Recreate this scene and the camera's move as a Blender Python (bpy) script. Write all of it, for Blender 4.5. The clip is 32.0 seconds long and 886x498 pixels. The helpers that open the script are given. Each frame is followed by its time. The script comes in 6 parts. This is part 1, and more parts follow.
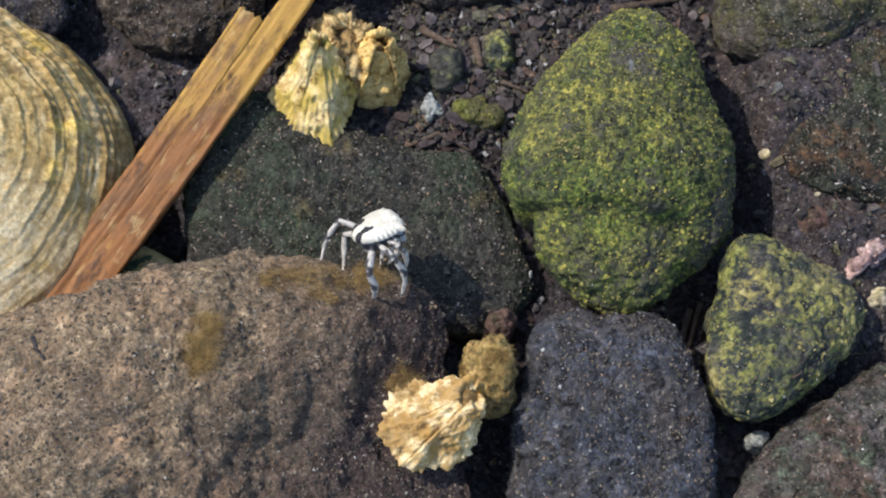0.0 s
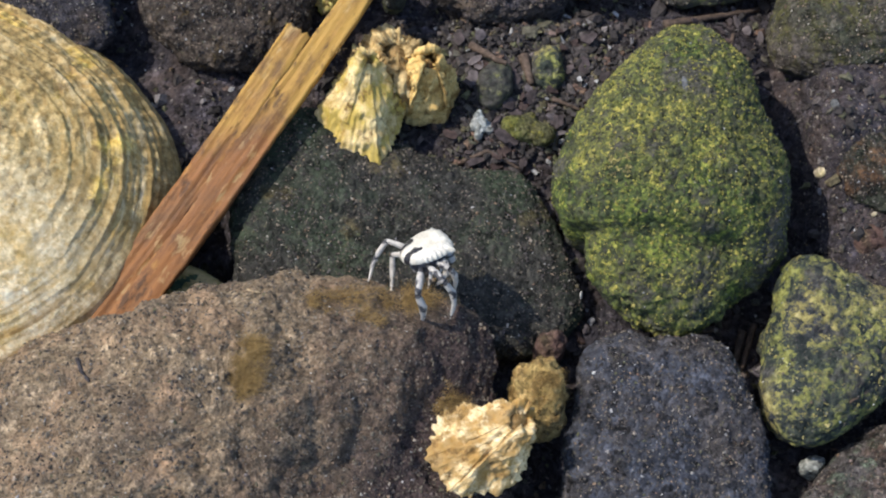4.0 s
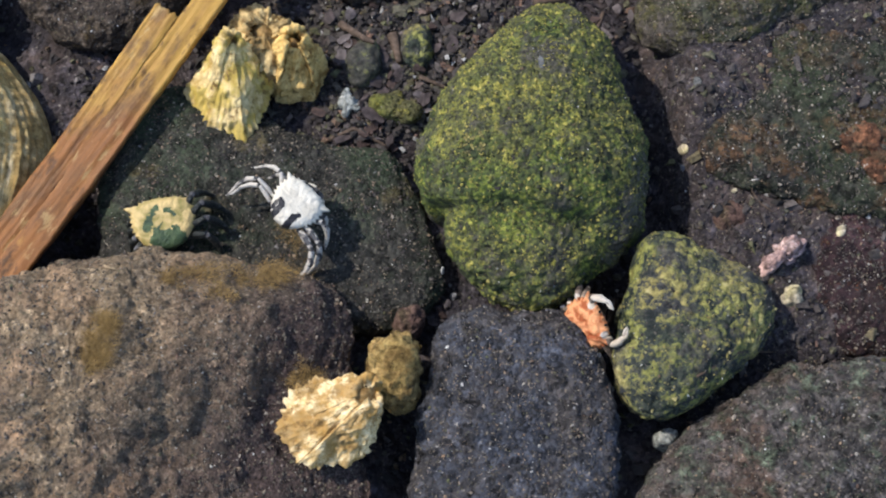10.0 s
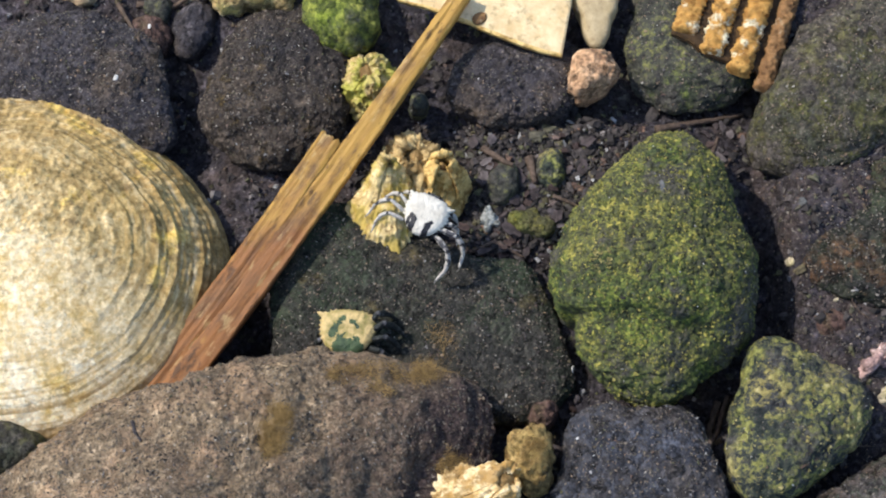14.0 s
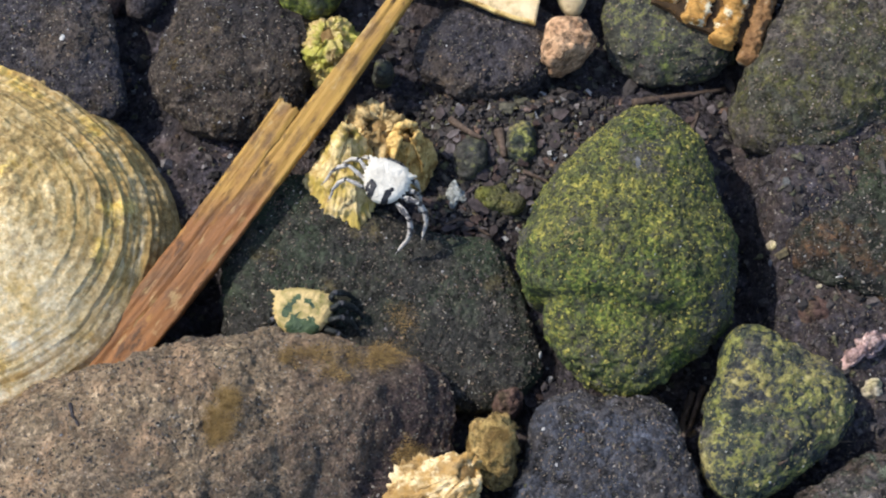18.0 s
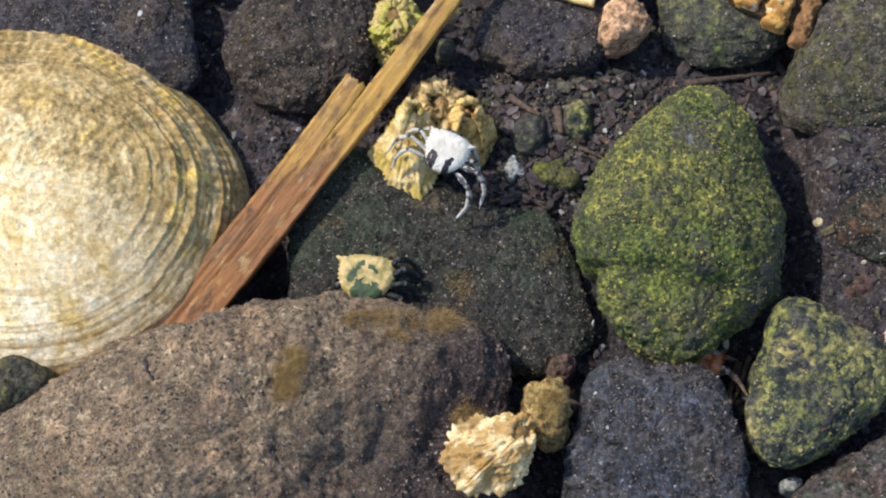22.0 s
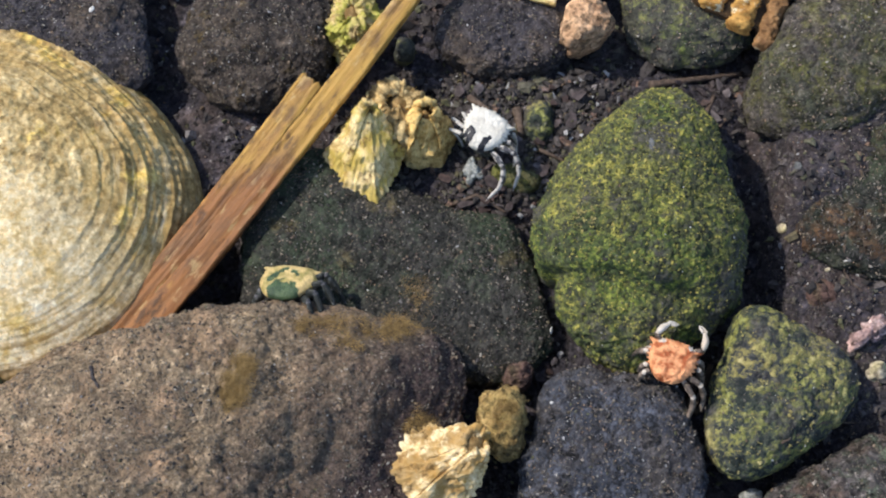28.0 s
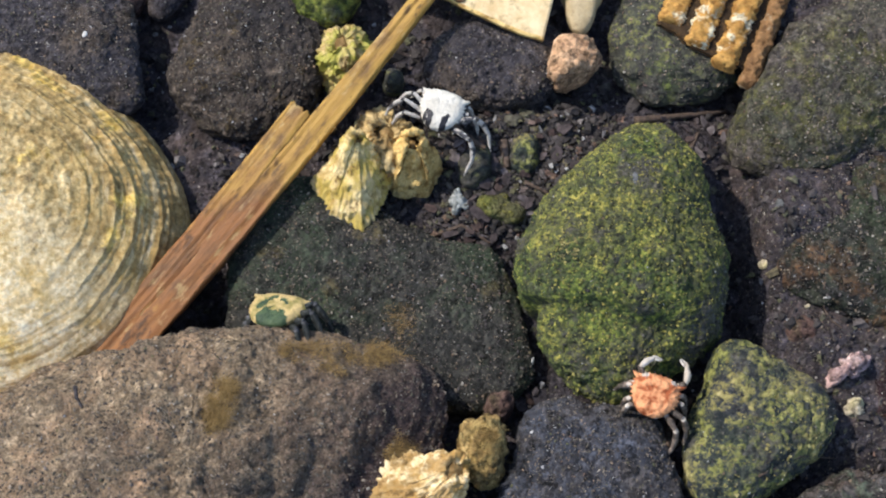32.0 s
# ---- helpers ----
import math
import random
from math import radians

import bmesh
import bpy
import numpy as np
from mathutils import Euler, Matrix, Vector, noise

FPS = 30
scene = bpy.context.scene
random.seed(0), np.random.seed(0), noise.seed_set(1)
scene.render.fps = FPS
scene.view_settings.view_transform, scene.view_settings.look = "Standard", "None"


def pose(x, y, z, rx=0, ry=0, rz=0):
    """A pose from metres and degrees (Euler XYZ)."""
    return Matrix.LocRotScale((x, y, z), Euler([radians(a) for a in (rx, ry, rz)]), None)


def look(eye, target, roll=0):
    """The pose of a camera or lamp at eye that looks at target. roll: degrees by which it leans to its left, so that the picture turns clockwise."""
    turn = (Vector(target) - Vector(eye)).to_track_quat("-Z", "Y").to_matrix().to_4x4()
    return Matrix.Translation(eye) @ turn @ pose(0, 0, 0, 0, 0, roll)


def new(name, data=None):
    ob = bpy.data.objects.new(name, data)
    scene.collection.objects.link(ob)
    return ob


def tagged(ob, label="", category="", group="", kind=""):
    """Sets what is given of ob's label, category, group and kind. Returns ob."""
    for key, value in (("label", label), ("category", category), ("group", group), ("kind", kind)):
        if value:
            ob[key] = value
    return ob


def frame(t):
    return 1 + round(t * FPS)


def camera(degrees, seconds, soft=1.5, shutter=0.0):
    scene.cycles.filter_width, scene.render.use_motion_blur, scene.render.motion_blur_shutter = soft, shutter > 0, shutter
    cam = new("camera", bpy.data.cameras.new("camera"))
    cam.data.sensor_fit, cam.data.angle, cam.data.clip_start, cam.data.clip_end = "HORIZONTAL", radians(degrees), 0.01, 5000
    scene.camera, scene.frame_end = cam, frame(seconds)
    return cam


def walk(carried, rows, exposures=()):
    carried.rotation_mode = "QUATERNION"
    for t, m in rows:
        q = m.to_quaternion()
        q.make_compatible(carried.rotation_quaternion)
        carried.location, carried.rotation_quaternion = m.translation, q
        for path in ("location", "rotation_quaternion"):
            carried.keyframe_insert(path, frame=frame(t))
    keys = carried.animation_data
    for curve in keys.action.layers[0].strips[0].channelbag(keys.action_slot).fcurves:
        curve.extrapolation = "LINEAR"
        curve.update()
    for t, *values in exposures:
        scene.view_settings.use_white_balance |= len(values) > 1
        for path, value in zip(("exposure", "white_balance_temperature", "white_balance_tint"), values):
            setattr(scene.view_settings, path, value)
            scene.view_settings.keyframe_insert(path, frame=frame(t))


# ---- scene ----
cam = camera(28, 32.0, soft=2.1)
PATH = [
    (0.0, pose(-0.02302, -0.08857, 0.28189, 20.556, -5.326, -2.995)),
    (0.5, pose(-0.02432, -0.08956, 0.28004, 20.735, -5.218, -2.898)),
    (1.0, pose(-0.02549, -0.08947, 0.27672, 20.927, -4.947, -2.766)),
    (1.5, pose(-0.02095, -0.08716, 0.27318, 20.536, -4.725, -2.387)),
    (2.0, pose(-0.01665, -0.08490, 0.27442, 20.215, -4.769, -2.407)),
    (2.5, pose(-0.01863, -0.08105, 0.27641, 20.054, -4.568, -2.442)),
    (3.0, pose(-0.02158, -0.08063, 0.27664, 20.170, -3.984, -2.366)),
    (3.5, pose(-0.02488, -0.08393, 0.27712, 20.425, -4.233, -2.506)),
    (5.5, pose(-0.01511, -0.08362, 0.28457, 21.021, -3.626, -1.395)),
    (6.0, pose(-0.01323, -0.08532, 0.28524, 21.403, -3.574, -1.365)),
    (6.5, pose(-0.01412, -0.08557, 0.28592, 21.244, -3.579, -1.489)),
    (7.0, pose(-0.01798, -0.08395, 0.28747, 21.216, -3.308, -1.255)),
    (7.5, pose(-0.01425, -0.08201, 0.28884, 21.428, -3.542, -1.083)),
    (8.0, pose(-0.00556, -0.08617, 0.28790, 20.961, -3.728, -1.476)),
    (8.5, pose(-0.00111, -0.08623, 0.28576, 20.262, -3.641, -1.684)),
    (9.0, pose(-0.00210, -0.08580, 0.28332, 19.909, -3.616, -1.761)),
    (9.5, pose(0.00052, -0.08295, 0.28575, 19.284, -3.445, -1.873)),
    (10.0, pose(0.00500, -0.08522, 0.28636, 19.421, -3.209, -2.044)),
    (10.5, pose(0.00050, -0.08509, 0.28847, 19.410, -3.112, -2.115)),
    (11.0, pose(-0.00093, -0.08536, 0.29073, 19.594, -2.999, -1.954)),
    (11.5, pose(0.00072, -0.08238, 0.29403, 19.131, -2.735, -1.752)),
    (12.0, pose(0.00118, -0.08361, 0.30495, 20.115, -2.335, -1.812)),
    (12.5, pose(0.00746, -0.08377, 0.31096, 20.383, -0.345, -1.817)),
    (13.0, pose(0.00470, -0.08960, 0.31643, 20.854, 0.109, -0.990)),
    (13.5, pose(0.00399, -0.09130, 0.32433, 21.576, 0.239, -0.559)),
    (14.0, pose(-0.00107, -0.09257, 0.32623, 21.595, 0.038, -0.343)),
    (14.5, pose(0.00194, -0.09451, 0.32098, 21.439, -0.232, -0.050)),
    (16.5, pose(0.00004, -0.07880, 0.30064, 20.423, -1.111, 0.505)),
    (17.0, pose(0.00108, -0.07791, 0.30372, 20.434, -1.021, 0.329)),
    (17.5, pose(-0.00430, -0.07799, 0.30641, 20.455, -0.845, 0.147)),
    (18.0, pose(0.00267, -0.08392, 0.30858, 20.582, -0.861, 0.358)),
    (18.5, pose(0.01623, -0.07139, 0.32037, 21.061, 0.180, -0.008)),
    (19.0, pose(0.00261, -0.07537, 0.32676, 21.926, 1.220, -0.503)),
    (19.5, pose(0.00911, -0.07256, 0.32267, 21.303, 1.456, -0.225)),
    (20.0, pose(0.01040, -0.07504, 0.31743, 19.495, 0.434, -0.412)),
    (20.5, pose(0.01316, -0.08063, 0.31452, 19.242, 0.442, -0.020)),
    (21.0, pose(0.00802, -0.08640, 0.31605, 20.239, -0.139, 0.493)),
    (21.5, pose(0.00213, -0.09406, 0.31824, 20.524, 0.286, 1.330)),
    (22.0, pose(0.00022, -0.09459, 0.31981, 20.619, 0.185, 1.780)),
    (22.5, pose(-0.00113, -0.09356, 0.31812, 20.601, -0.232, 2.006)),
    (23.0, pose(0.00056, -0.09424, 0.31464, 21.074, -0.491, 2.209)),
    (23.5, pose(-0.00245, -0.09211, 0.31058, 21.011, -0.442, 2.405)),
    (24.0, pose(0.00216, -0.08465, 0.31063, 20.699, -0.576, 2.498)),
    (24.5, pose(0.00527, -0.07969, 0.31205, 20.734, -0.328, 2.358)),
    (26.5, pose(0.00576, -0.08294, 0.31836, 22.122, -0.080, 2.143)),
    (27.0, pose(0.01120, -0.08518, 0.31317, 21.548, -0.198, 2.085)),
    (27.5, pose(0.00916, -0.08398, 0.31497, 19.388, -0.342, 1.552)),
    (28.0, pose(0.00616, -0.08657, 0.31505, 19.815, -0.298, 1.988)),
    (28.5, pose(0.00147, -0.09005, 0.31794, 20.202, -0.051, 1.877)),
    (29.0, pose(0.00807, -0.08728, 0.31538, 20.947, -0.382, 1.212)),
    (29.5, pose(0.00421, -0.09072, 0.31384, 20.233, -0.993, 1.290)),
    (30.0, pose(0.00266, -0.09000, 0.31351, 20.076, -0.613, 1.801)),
    (30.5, pose(0.00131, -0.08874, 0.31436, 21.031, -0.938, 2.336)),
    (31.0, pose(0.00267, -0.08880, 0.31485, 21.148, -1.043, 2.714)),
    (31.5, pose(0.00214, -0.08790, 0.31627, 20.897, -1.372, 2.981)),
    (32.0, pose(0.00731, -0.09012, 0.31714, 21.188, -1.014, 2.958)),
]
walk(cam, PATH)

# ---------------------------------------------------------------- light
world = bpy.data.worlds.new("sky")
scene.world = world
world.use_nodes = True
SUN_DIR = Vector((13.0, -4.5, -15.8)).normalized()
SUN_ELEV = math.asin(-SUN_DIR.z)
SUN_AZ = math.atan2(-SUN_DIR.x, -SUN_DIR.y)
wn = world.node_tree
sky = wn.nodes.new("ShaderNodeTexSky")
sky.sky_type = "NISHITA"
sky.sun_disc = False
sky.sun_elevation = SUN_ELEV
sky.sun_rotation = SUN_AZ
wn.nodes["Background"].inputs["Strength"].default_value = 0.15
wn.links.new(sky.outputs["Color"], wn.nodes["Background"].inputs["Color"])
sun = new("sun", bpy.data.lights.new("sun", "SUN"))
sun.data.energy = 2.7
sun.data.angle = radians(0.53)
sun.data.color = (1.0, 0.92, 0.80)
sun.matrix_world = look((-0.6, 0.2, 0.8), Vector((-0.6, 0.2, 0.8)) + SUN_DIR)
scene.view_settings.exposure = 0.72

MM = 0.001


# ---------------------------------------------------------------- materials
def tree(name):
    m = bpy.data.materials.new(name)
    m.use_nodes = True
    nt = m.node_tree
    return m, nt, nt.nodes["Principled BSDF"]


def noise_tex(nt, scale, detail=4.0, rough=0.6, offset=(0, 0, 0), stretch=(1, 1, 1)):
    tc = nt.nodes.new("ShaderNodeTexCoord")
    mp = nt.nodes.new("ShaderNodeMapping")
    mp.inputs["Location"].default_value = offset
    mp.inputs["Scale"].default_value = stretch
    n = nt.nodes.new("ShaderNodeTexNoise")
    n.inputs["Scale"].default_value = scale
    n.inputs["Detail"].default_value = detail
    n.inputs["Roughness"].default_value = rough
    nt.links.new(tc.outputs["Object"], mp.inputs["Vector"])
    nt.links.new(mp.outputs["Vector"], n.inputs["Vector"])
    return n.outputs["Fac"]


def cells(nt, scale, out="Distance", offset=(0, 0, 0), rnd=1.0):
    tc = nt.nodes.new("ShaderNodeTexCoord")
    mp = nt.nodes.new("ShaderNodeMapping")
    mp.inputs["Location"].default_value = offset
    v = nt.nodes.new("ShaderNodeTexVoronoi")
    v.inputs["Scale"].default_value = scale
    v.inputs["Randomness"].default_value = rnd
    nt.links.new(tc.outputs["Object"], mp.inputs["Vector"])
    nt.links.new(mp.outputs["Vector"], v.inputs["Vector"])
    return v.outputs[out]


def ramp(nt, fac, lo, hi, c0=(0, 0, 0), c1=(1, 1, 1)):
    r = nt.nodes.new("ShaderNodeValToRGB")
    r.color_ramp.elements[0].position, r.color_ramp.elements[1].position = lo, hi
    r.color_ramp.elements[0].color, r.color_ramp.elements[1].color = (*c0, 1), (*c1, 1)
    nt.links.new(fac, r.inputs["Fac"])
    return r.outputs["Color"]


def levels(nt, fac, stops):
    r = nt.nodes.new("ShaderNodeValToRGB")
    el = r.color_ramp.elements
    for i, (pos, c) in enumerate(stops):
        e = el[i] if i < 2 else el.new(pos)
        e.position, e.color = pos, (*(float(v) for v in c), 1)
    nt.links.new(fac, r.inputs["Fac"])
    return r.outputs["Color"]


def mix(nt, fac, a, b, kind="MIX"):
    n = nt.nodes.new("ShaderNodeMix")
    n.data_type, n.blend_type = "RGBA", kind
    for key, v in ((0, fac), (6, a), (7, b)):
        if isinstance(v, (int, float)):
            n.inputs[key].default_value = v
        elif isinstance(v, tuple):
            n.inputs[key].default_value = (*v, 1)
        else:
            nt.links.new(v, n.inputs[key])
    return n.outputs[2]


def times(nt, a, b, op="MULTIPLY"):
    n = nt.nodes.new("ShaderNodeMath")
    n.operation = op
    n.use_clamp = True
    for key, v in ((0, a), (1, b)):
        if isinstance(v, (int, float)):
            n.inputs[key].default_value = v
        else:
            nt.links.new(v, n.inputs[key])
    return n.outputs[0]


def lin(nt, a, k, c):
    """a * k + c."""
    n = nt.nodes.new("ShaderNodeMath")
    n.operation = "MULTIPLY_ADD"
    nt.links.new(a, n.inputs[0])
    n.inputs[1].default_value, n.inputs[2].default_value = k, c
    return n.outputs[0]


def granules(nt, scale, seed=0.0):
    """Packed sand-sized grains: a random value for each grain, and its height."""
    tc = nt.nodes.new("ShaderNodeTexCoord")
    mp = nt.nodes.new("ShaderNodeMapping")
    mp.inputs["Location"].default_value = (seed * 0.3, seed * 0.11, 0.0)
    wob = nt.nodes.new("ShaderNodeTexNoise")
    wob.inputs["Scale"].default_value, wob.inputs["Detail"].default_value = scale * 0.8, 2
    shift = nt.nodes.new("ShaderNodeVectorMath")
    shift.operation = "MULTIPLY_ADD"
    shift.inputs[1].default_value = (0.9 / scale,) * 3
    v = nt.nodes.new("ShaderNodeTexVoronoi")
    v.inputs["Scale"].default_value = scale
    sep = nt.nodes.new("ShaderNodeSeparateXYZ")
    nt.links.new(tc.outputs["Object"], mp.inputs["Vector"])
    nt.links.new(mp.outputs["Vector"], wob.inputs["Vector"])
    nt.links.new(wob.outputs["Color"], shift.inputs[0])
    nt.links.new(mp.outputs["Vector"], shift.inputs[2])
    nt.links.new(shift.outputs[0], v.inputs["Vector"])
    nt.links.new(v.outputs["Color"], sep.inputs[0])
    return sep.outputs[0], lin(nt, v.outputs["Distance"], -0.8, 0.8)


def finish(nt, bsdf, color, rough, height, strength=0.5, distance=0.0006, spec=0.25):
    nt.links.new(color, bsdf.inputs["Base Color"])
    if isinstance(rough, (int, float)):
        bsdf.inputs["Roughness"].default_value = rough
    else:
        nt.links.new(rough, bsdf.inputs["Roughness"])
    bsdf.inputs["Specular IOR Level"].default_value = spec
    b = nt.nodes.new("ShaderNodeBump")
    b.inputs["Strength"].default_value = strength
    b.inputs["Distance"].default_value = distance
    nt.links.new(height, b.inputs["Height"])
    nt.links.new(b.outputs["Normal"], bsdf.inputs["Normal"])


def stone_mat(name, dark, light, stain=None, stain_at=(0.5, 0.62), stain_scale=90, spots=None, spots_at=(0.5, 0.6),
              spots_scale=420, grain=1100, flecks=0.5, seed=0.0, bump=0.8, pores=True, patchy=0, tint=(0.76, 0.75, 0.91), speckle=1.15, film=None):
    """Silt-dusted stone: fine grain, broad stain, algae spots, pale mineral flecks; film also paints shade down one
    side.
    """
    m, nt, bsdf = tree(name)
    dark, light = tuple(np.multiply(dark, tint)), tuple(np.multiply(light, tint))
    o = (seed, seed * 0.7, seed * 1.3)
    g1 = noise_tex(nt, grain, 6, 0.72, o)
    g2 = noise_tex(nt, grain * 0.23, 5, 0.6, (seed + 1, 0, 0))
    g3 = noise_tex(nt, grain * 0.5, 4, 0.62, (seed, 6, 2))
    both = mix(nt, 0.34, mix(nt, 0.45, g1, g3), g2)
    mid = tuple(0.55 * a + 0.3 * b for a, b in zip(dark, light))
    col = levels(nt, both, ((0.36, tuple(0.35 * d for d in dark)), (0.45, dark), (0.53, mid), (0.60, light), (0.68, tuple(min(0.9, 1.35 * v) for v in light))))
    if stain:
        s = noise_tex(nt, stain_scale, 6, 0.66, (0, seed + 3, 0))
        col = mix(nt, times(nt, ramp(nt, s, *stain_at), 0.85), col, stain)
    broad = noise_tex(nt, 130, 5, 0.68, (seed + 2, 4, 0))
    col = mix(nt, times(nt, ramp(nt, broad, 0.42, 0.58), 0.55), col, mix(nt, 0.5, col, tuple(0.5 * d for d in dark)))
    height = both
    if spots:
        p = noise_tex(nt, spots_scale, 7, 0.72, (0, 0, seed + 5))
        mask = ramp(nt, p, *spots_at)
        if patchy:
            mask = times(nt, mask, ramp(nt, noise_tex(nt, patchy, 5, 0.65, (seed + 4, 2, 0)), 0.34, 0.56))
        tone = noise_tex(nt, spots_scale * 1.9, 4, 0.6, (seed + 9, 0, 0))
        bright = mix(nt, ramp(nt, tone, 0.35, 0.65), tuple(0.45 * v for v in spots), spots)
        col = mix(nt, mask, col, bright)
        height = mix(nt, 0.5, g1, mask)
    if pores:
        d = cells(nt, grain * 0.55, offset=(seed + 7, 0, 0))
        col = mix(nt, times(nt, ramp(nt, d, 0.0, 0.22, (1, 1, 1), (0, 0, 0)), 0.5), col, tuple(0.3 * v for v in dark))
    if flecks:
        f = noise_tex(nt, grain * 1.15, 3, 0.6, (0, seed + 11, 0))
        col = mix(nt, times(nt, ramp(nt, f, 0.685 - 0.05 * flecks, 0.745 - 0.05 * flecks), 0.7), col, (0.27, 0.25, 0.22))
    # Noise-edged brown film, with the shade of the far side painted in.
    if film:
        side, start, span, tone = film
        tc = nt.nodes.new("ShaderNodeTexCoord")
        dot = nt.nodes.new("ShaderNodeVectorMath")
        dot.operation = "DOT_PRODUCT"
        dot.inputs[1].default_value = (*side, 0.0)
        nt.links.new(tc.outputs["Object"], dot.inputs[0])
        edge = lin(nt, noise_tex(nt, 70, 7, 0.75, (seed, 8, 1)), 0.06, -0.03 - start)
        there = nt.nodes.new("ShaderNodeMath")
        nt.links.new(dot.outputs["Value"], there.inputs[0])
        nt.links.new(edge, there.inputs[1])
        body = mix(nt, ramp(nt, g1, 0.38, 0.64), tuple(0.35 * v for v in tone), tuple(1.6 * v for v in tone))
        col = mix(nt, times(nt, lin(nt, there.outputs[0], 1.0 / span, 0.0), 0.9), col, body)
    gv, gh = granules(nt, grain * 1.5, seed)
    gv2, gh2 = granules(nt, grain * 0.66, seed + 2)
    each = lin(nt, mix(nt, 0.55, gv, gv2), 1.35 * speckle, 1.0 - 0.64 * speckle)
    col = mix(nt, 1.0, col, each, "MULTIPLY")
    height = mix(nt, 0.4 * min(1.0, speckle), height, mix(nt, 0.5, gh, gh2))
    finish(nt, bsdf, col, 0.85, height, bump, 0.0022, 0.2)
    return m


def moss_mat(name, stops, fine=800, clump=230, tone=None, tone_at=(0.45, 0.6), bare=None, bare_at=(0.5, 0.62), seed=1.0, bump=1.0, tufts=0.6, patch=0.55, grains=0.40):
    """A stone overgrown with clumped algae: the colour follows the clumps from bare hollows to bright tips."""
    m, nt, bsdf = tree(name)
    a = noise_tex(nt, fine, 6, 0.7, (seed, 0, 0))
    b = noise_tex(nt, clump, 5, 0.62, (0, seed, 0))
    gv, gh = granules(nt, fine * tufts, seed)
    gv2, gh2 = granules(nt, fine * 1.3, seed + 4)
    both = mix(nt, grains, mix(nt, patch, a, b), lin(nt, mix(nt, 0.4, gv, gv2), 0.44, 0.28))
    col = levels(nt, both, stops)
    if tone:
        t = noise_tex(nt, 60, 4, 0.6, (0, 0, seed))
        col = mix(nt, times(nt, ramp(nt, t, *tone_at), 0.75), col, mix(nt, 1.0, col, tone, "MULTIPLY"))
    if bare:
        t = noise_tex(nt, 95, 6, 0.68, (seed + 3, 1, 0))
        g = noise_tex(nt, 1100, 5, 0.7, (seed, 5, 0))
        col = mix(nt, times(nt, ramp(nt, t, *bare_at), 0.9), col, mix(nt, ramp(nt, g, 0.4, 0.62), tuple(0.3 * v for v in bare), bare))
    f = noise_tex(nt, 1250, 3, 0.6, (0, seed + 11, 0))
    col = mix(nt, times(nt, ramp(nt, f, 0.66, 0.74), 0.7), col, (0.30, 0.29, 0.24))
    finish(nt, bsdf, col, 0.85, mix(nt, 0.35, both, gh), bump, 0.0028, 0.2)
    return m


M_GREEN = moss_mat("mossy_stone", ((0.37, (0.020, 0.021, 0.017)), (0.44, (0.052, 0.055, 0.035)), (0.49, (0.096, 0.104, 0.046)), (0.535, (0.152, 0.162, 0.050)), (0.575, (0.29, 0.27, 0.062)), (0.63, (0.56, 0.47, 0.13))),
                   1500, 165, (0.52, 0.75, 0.58), (0.44, 0.58), (0.115, 0.108, 0.094), (0.51, 0.61), 1.0, tufts=0.62, patch=0.54)
M_YELLOW = moss_mat("lichen_stone", ((0.42, (0.022, 0.025, 0.028)), (0.482, (0.056, 0.059, 0.060)), (0.502, (0.115, 0.106, 0.066)), (0.538, (0.21, 0.185, 0.070)), (0.57, (0.30, 0.26, 0.10)), (0.63, (0.46, 0.395, 0.18))),
                    1300, 245, (0.72, 0.92, 0.64), (0.45, 0.6), (0.10, 0.095, 0.09), (0.54, 0.63), 2.0, 1.0, tufts=0.5, patch=0.66, grains=0.36)
M_GREY = stone_mat("slate_stone", (0.037, 0.040, 0.050), (0.104, 0.110, 0.132), (0.060, 0.052, 0.048), (0.46, 0.62), 90,
                   (0.13, 0.115, 0.10), (0.60, 0.70), 400, 1000, 0.5, 3.0, 1.0, True, 0, (0.98, 1.0, 1.04), 1.45)
# The last argument colours the flank turned from the sun: brown film plus painted shade.
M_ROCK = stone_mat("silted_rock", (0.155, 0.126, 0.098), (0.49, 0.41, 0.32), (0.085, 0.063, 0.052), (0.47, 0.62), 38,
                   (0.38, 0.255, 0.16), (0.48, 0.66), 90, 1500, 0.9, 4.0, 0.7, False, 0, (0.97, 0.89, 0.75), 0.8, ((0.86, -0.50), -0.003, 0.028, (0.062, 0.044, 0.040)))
M_SLAB = stone_mat("olive_slab", (0.032, 0.033, 0.028), (0.092, 0.089, 0.074), (0.042, 0.060, 0.034), (0.43, 0.57), 40,
                   (0.19, 0.145, 0.06), (0.55, 0.70), 70, 1000, 0.5, 5.0, 1.0, True, 0, (0.86, 0.84, 0.88), 1.25)
M_DARK = stone_mat("dark_stone", (0.05, 0.047, 0.045), (0.135, 0.122, 0.108), (0.085, 0.062, 0.04), (0.5, 0.66), 60,
                   (0.17, 0.12, 0.045), (0.62, 0.75), 200, 1200, 0.7, 6.0)
# Colours darkened throughout in place of the ribbed shell fragment's cast shadow.
M_MOSSDARK = moss_mat("mossy_dark_stone", ((0.37, (0.013, 0.014, 0.013)), (0.45, (0.034, 0.036, 0.031)), (0.52, (0.066, 0.067, 0.050)), (0.58, (0.135, 0.14, 0.052)), (0.66, (0.26, 0.25, 0.09))),
                      1300, 240, (0.75, 0.95, 0.6), (0.5, 0.62), (0.088, 0.083, 0.078), (0.49, 0.60), 7.0, 0.5)
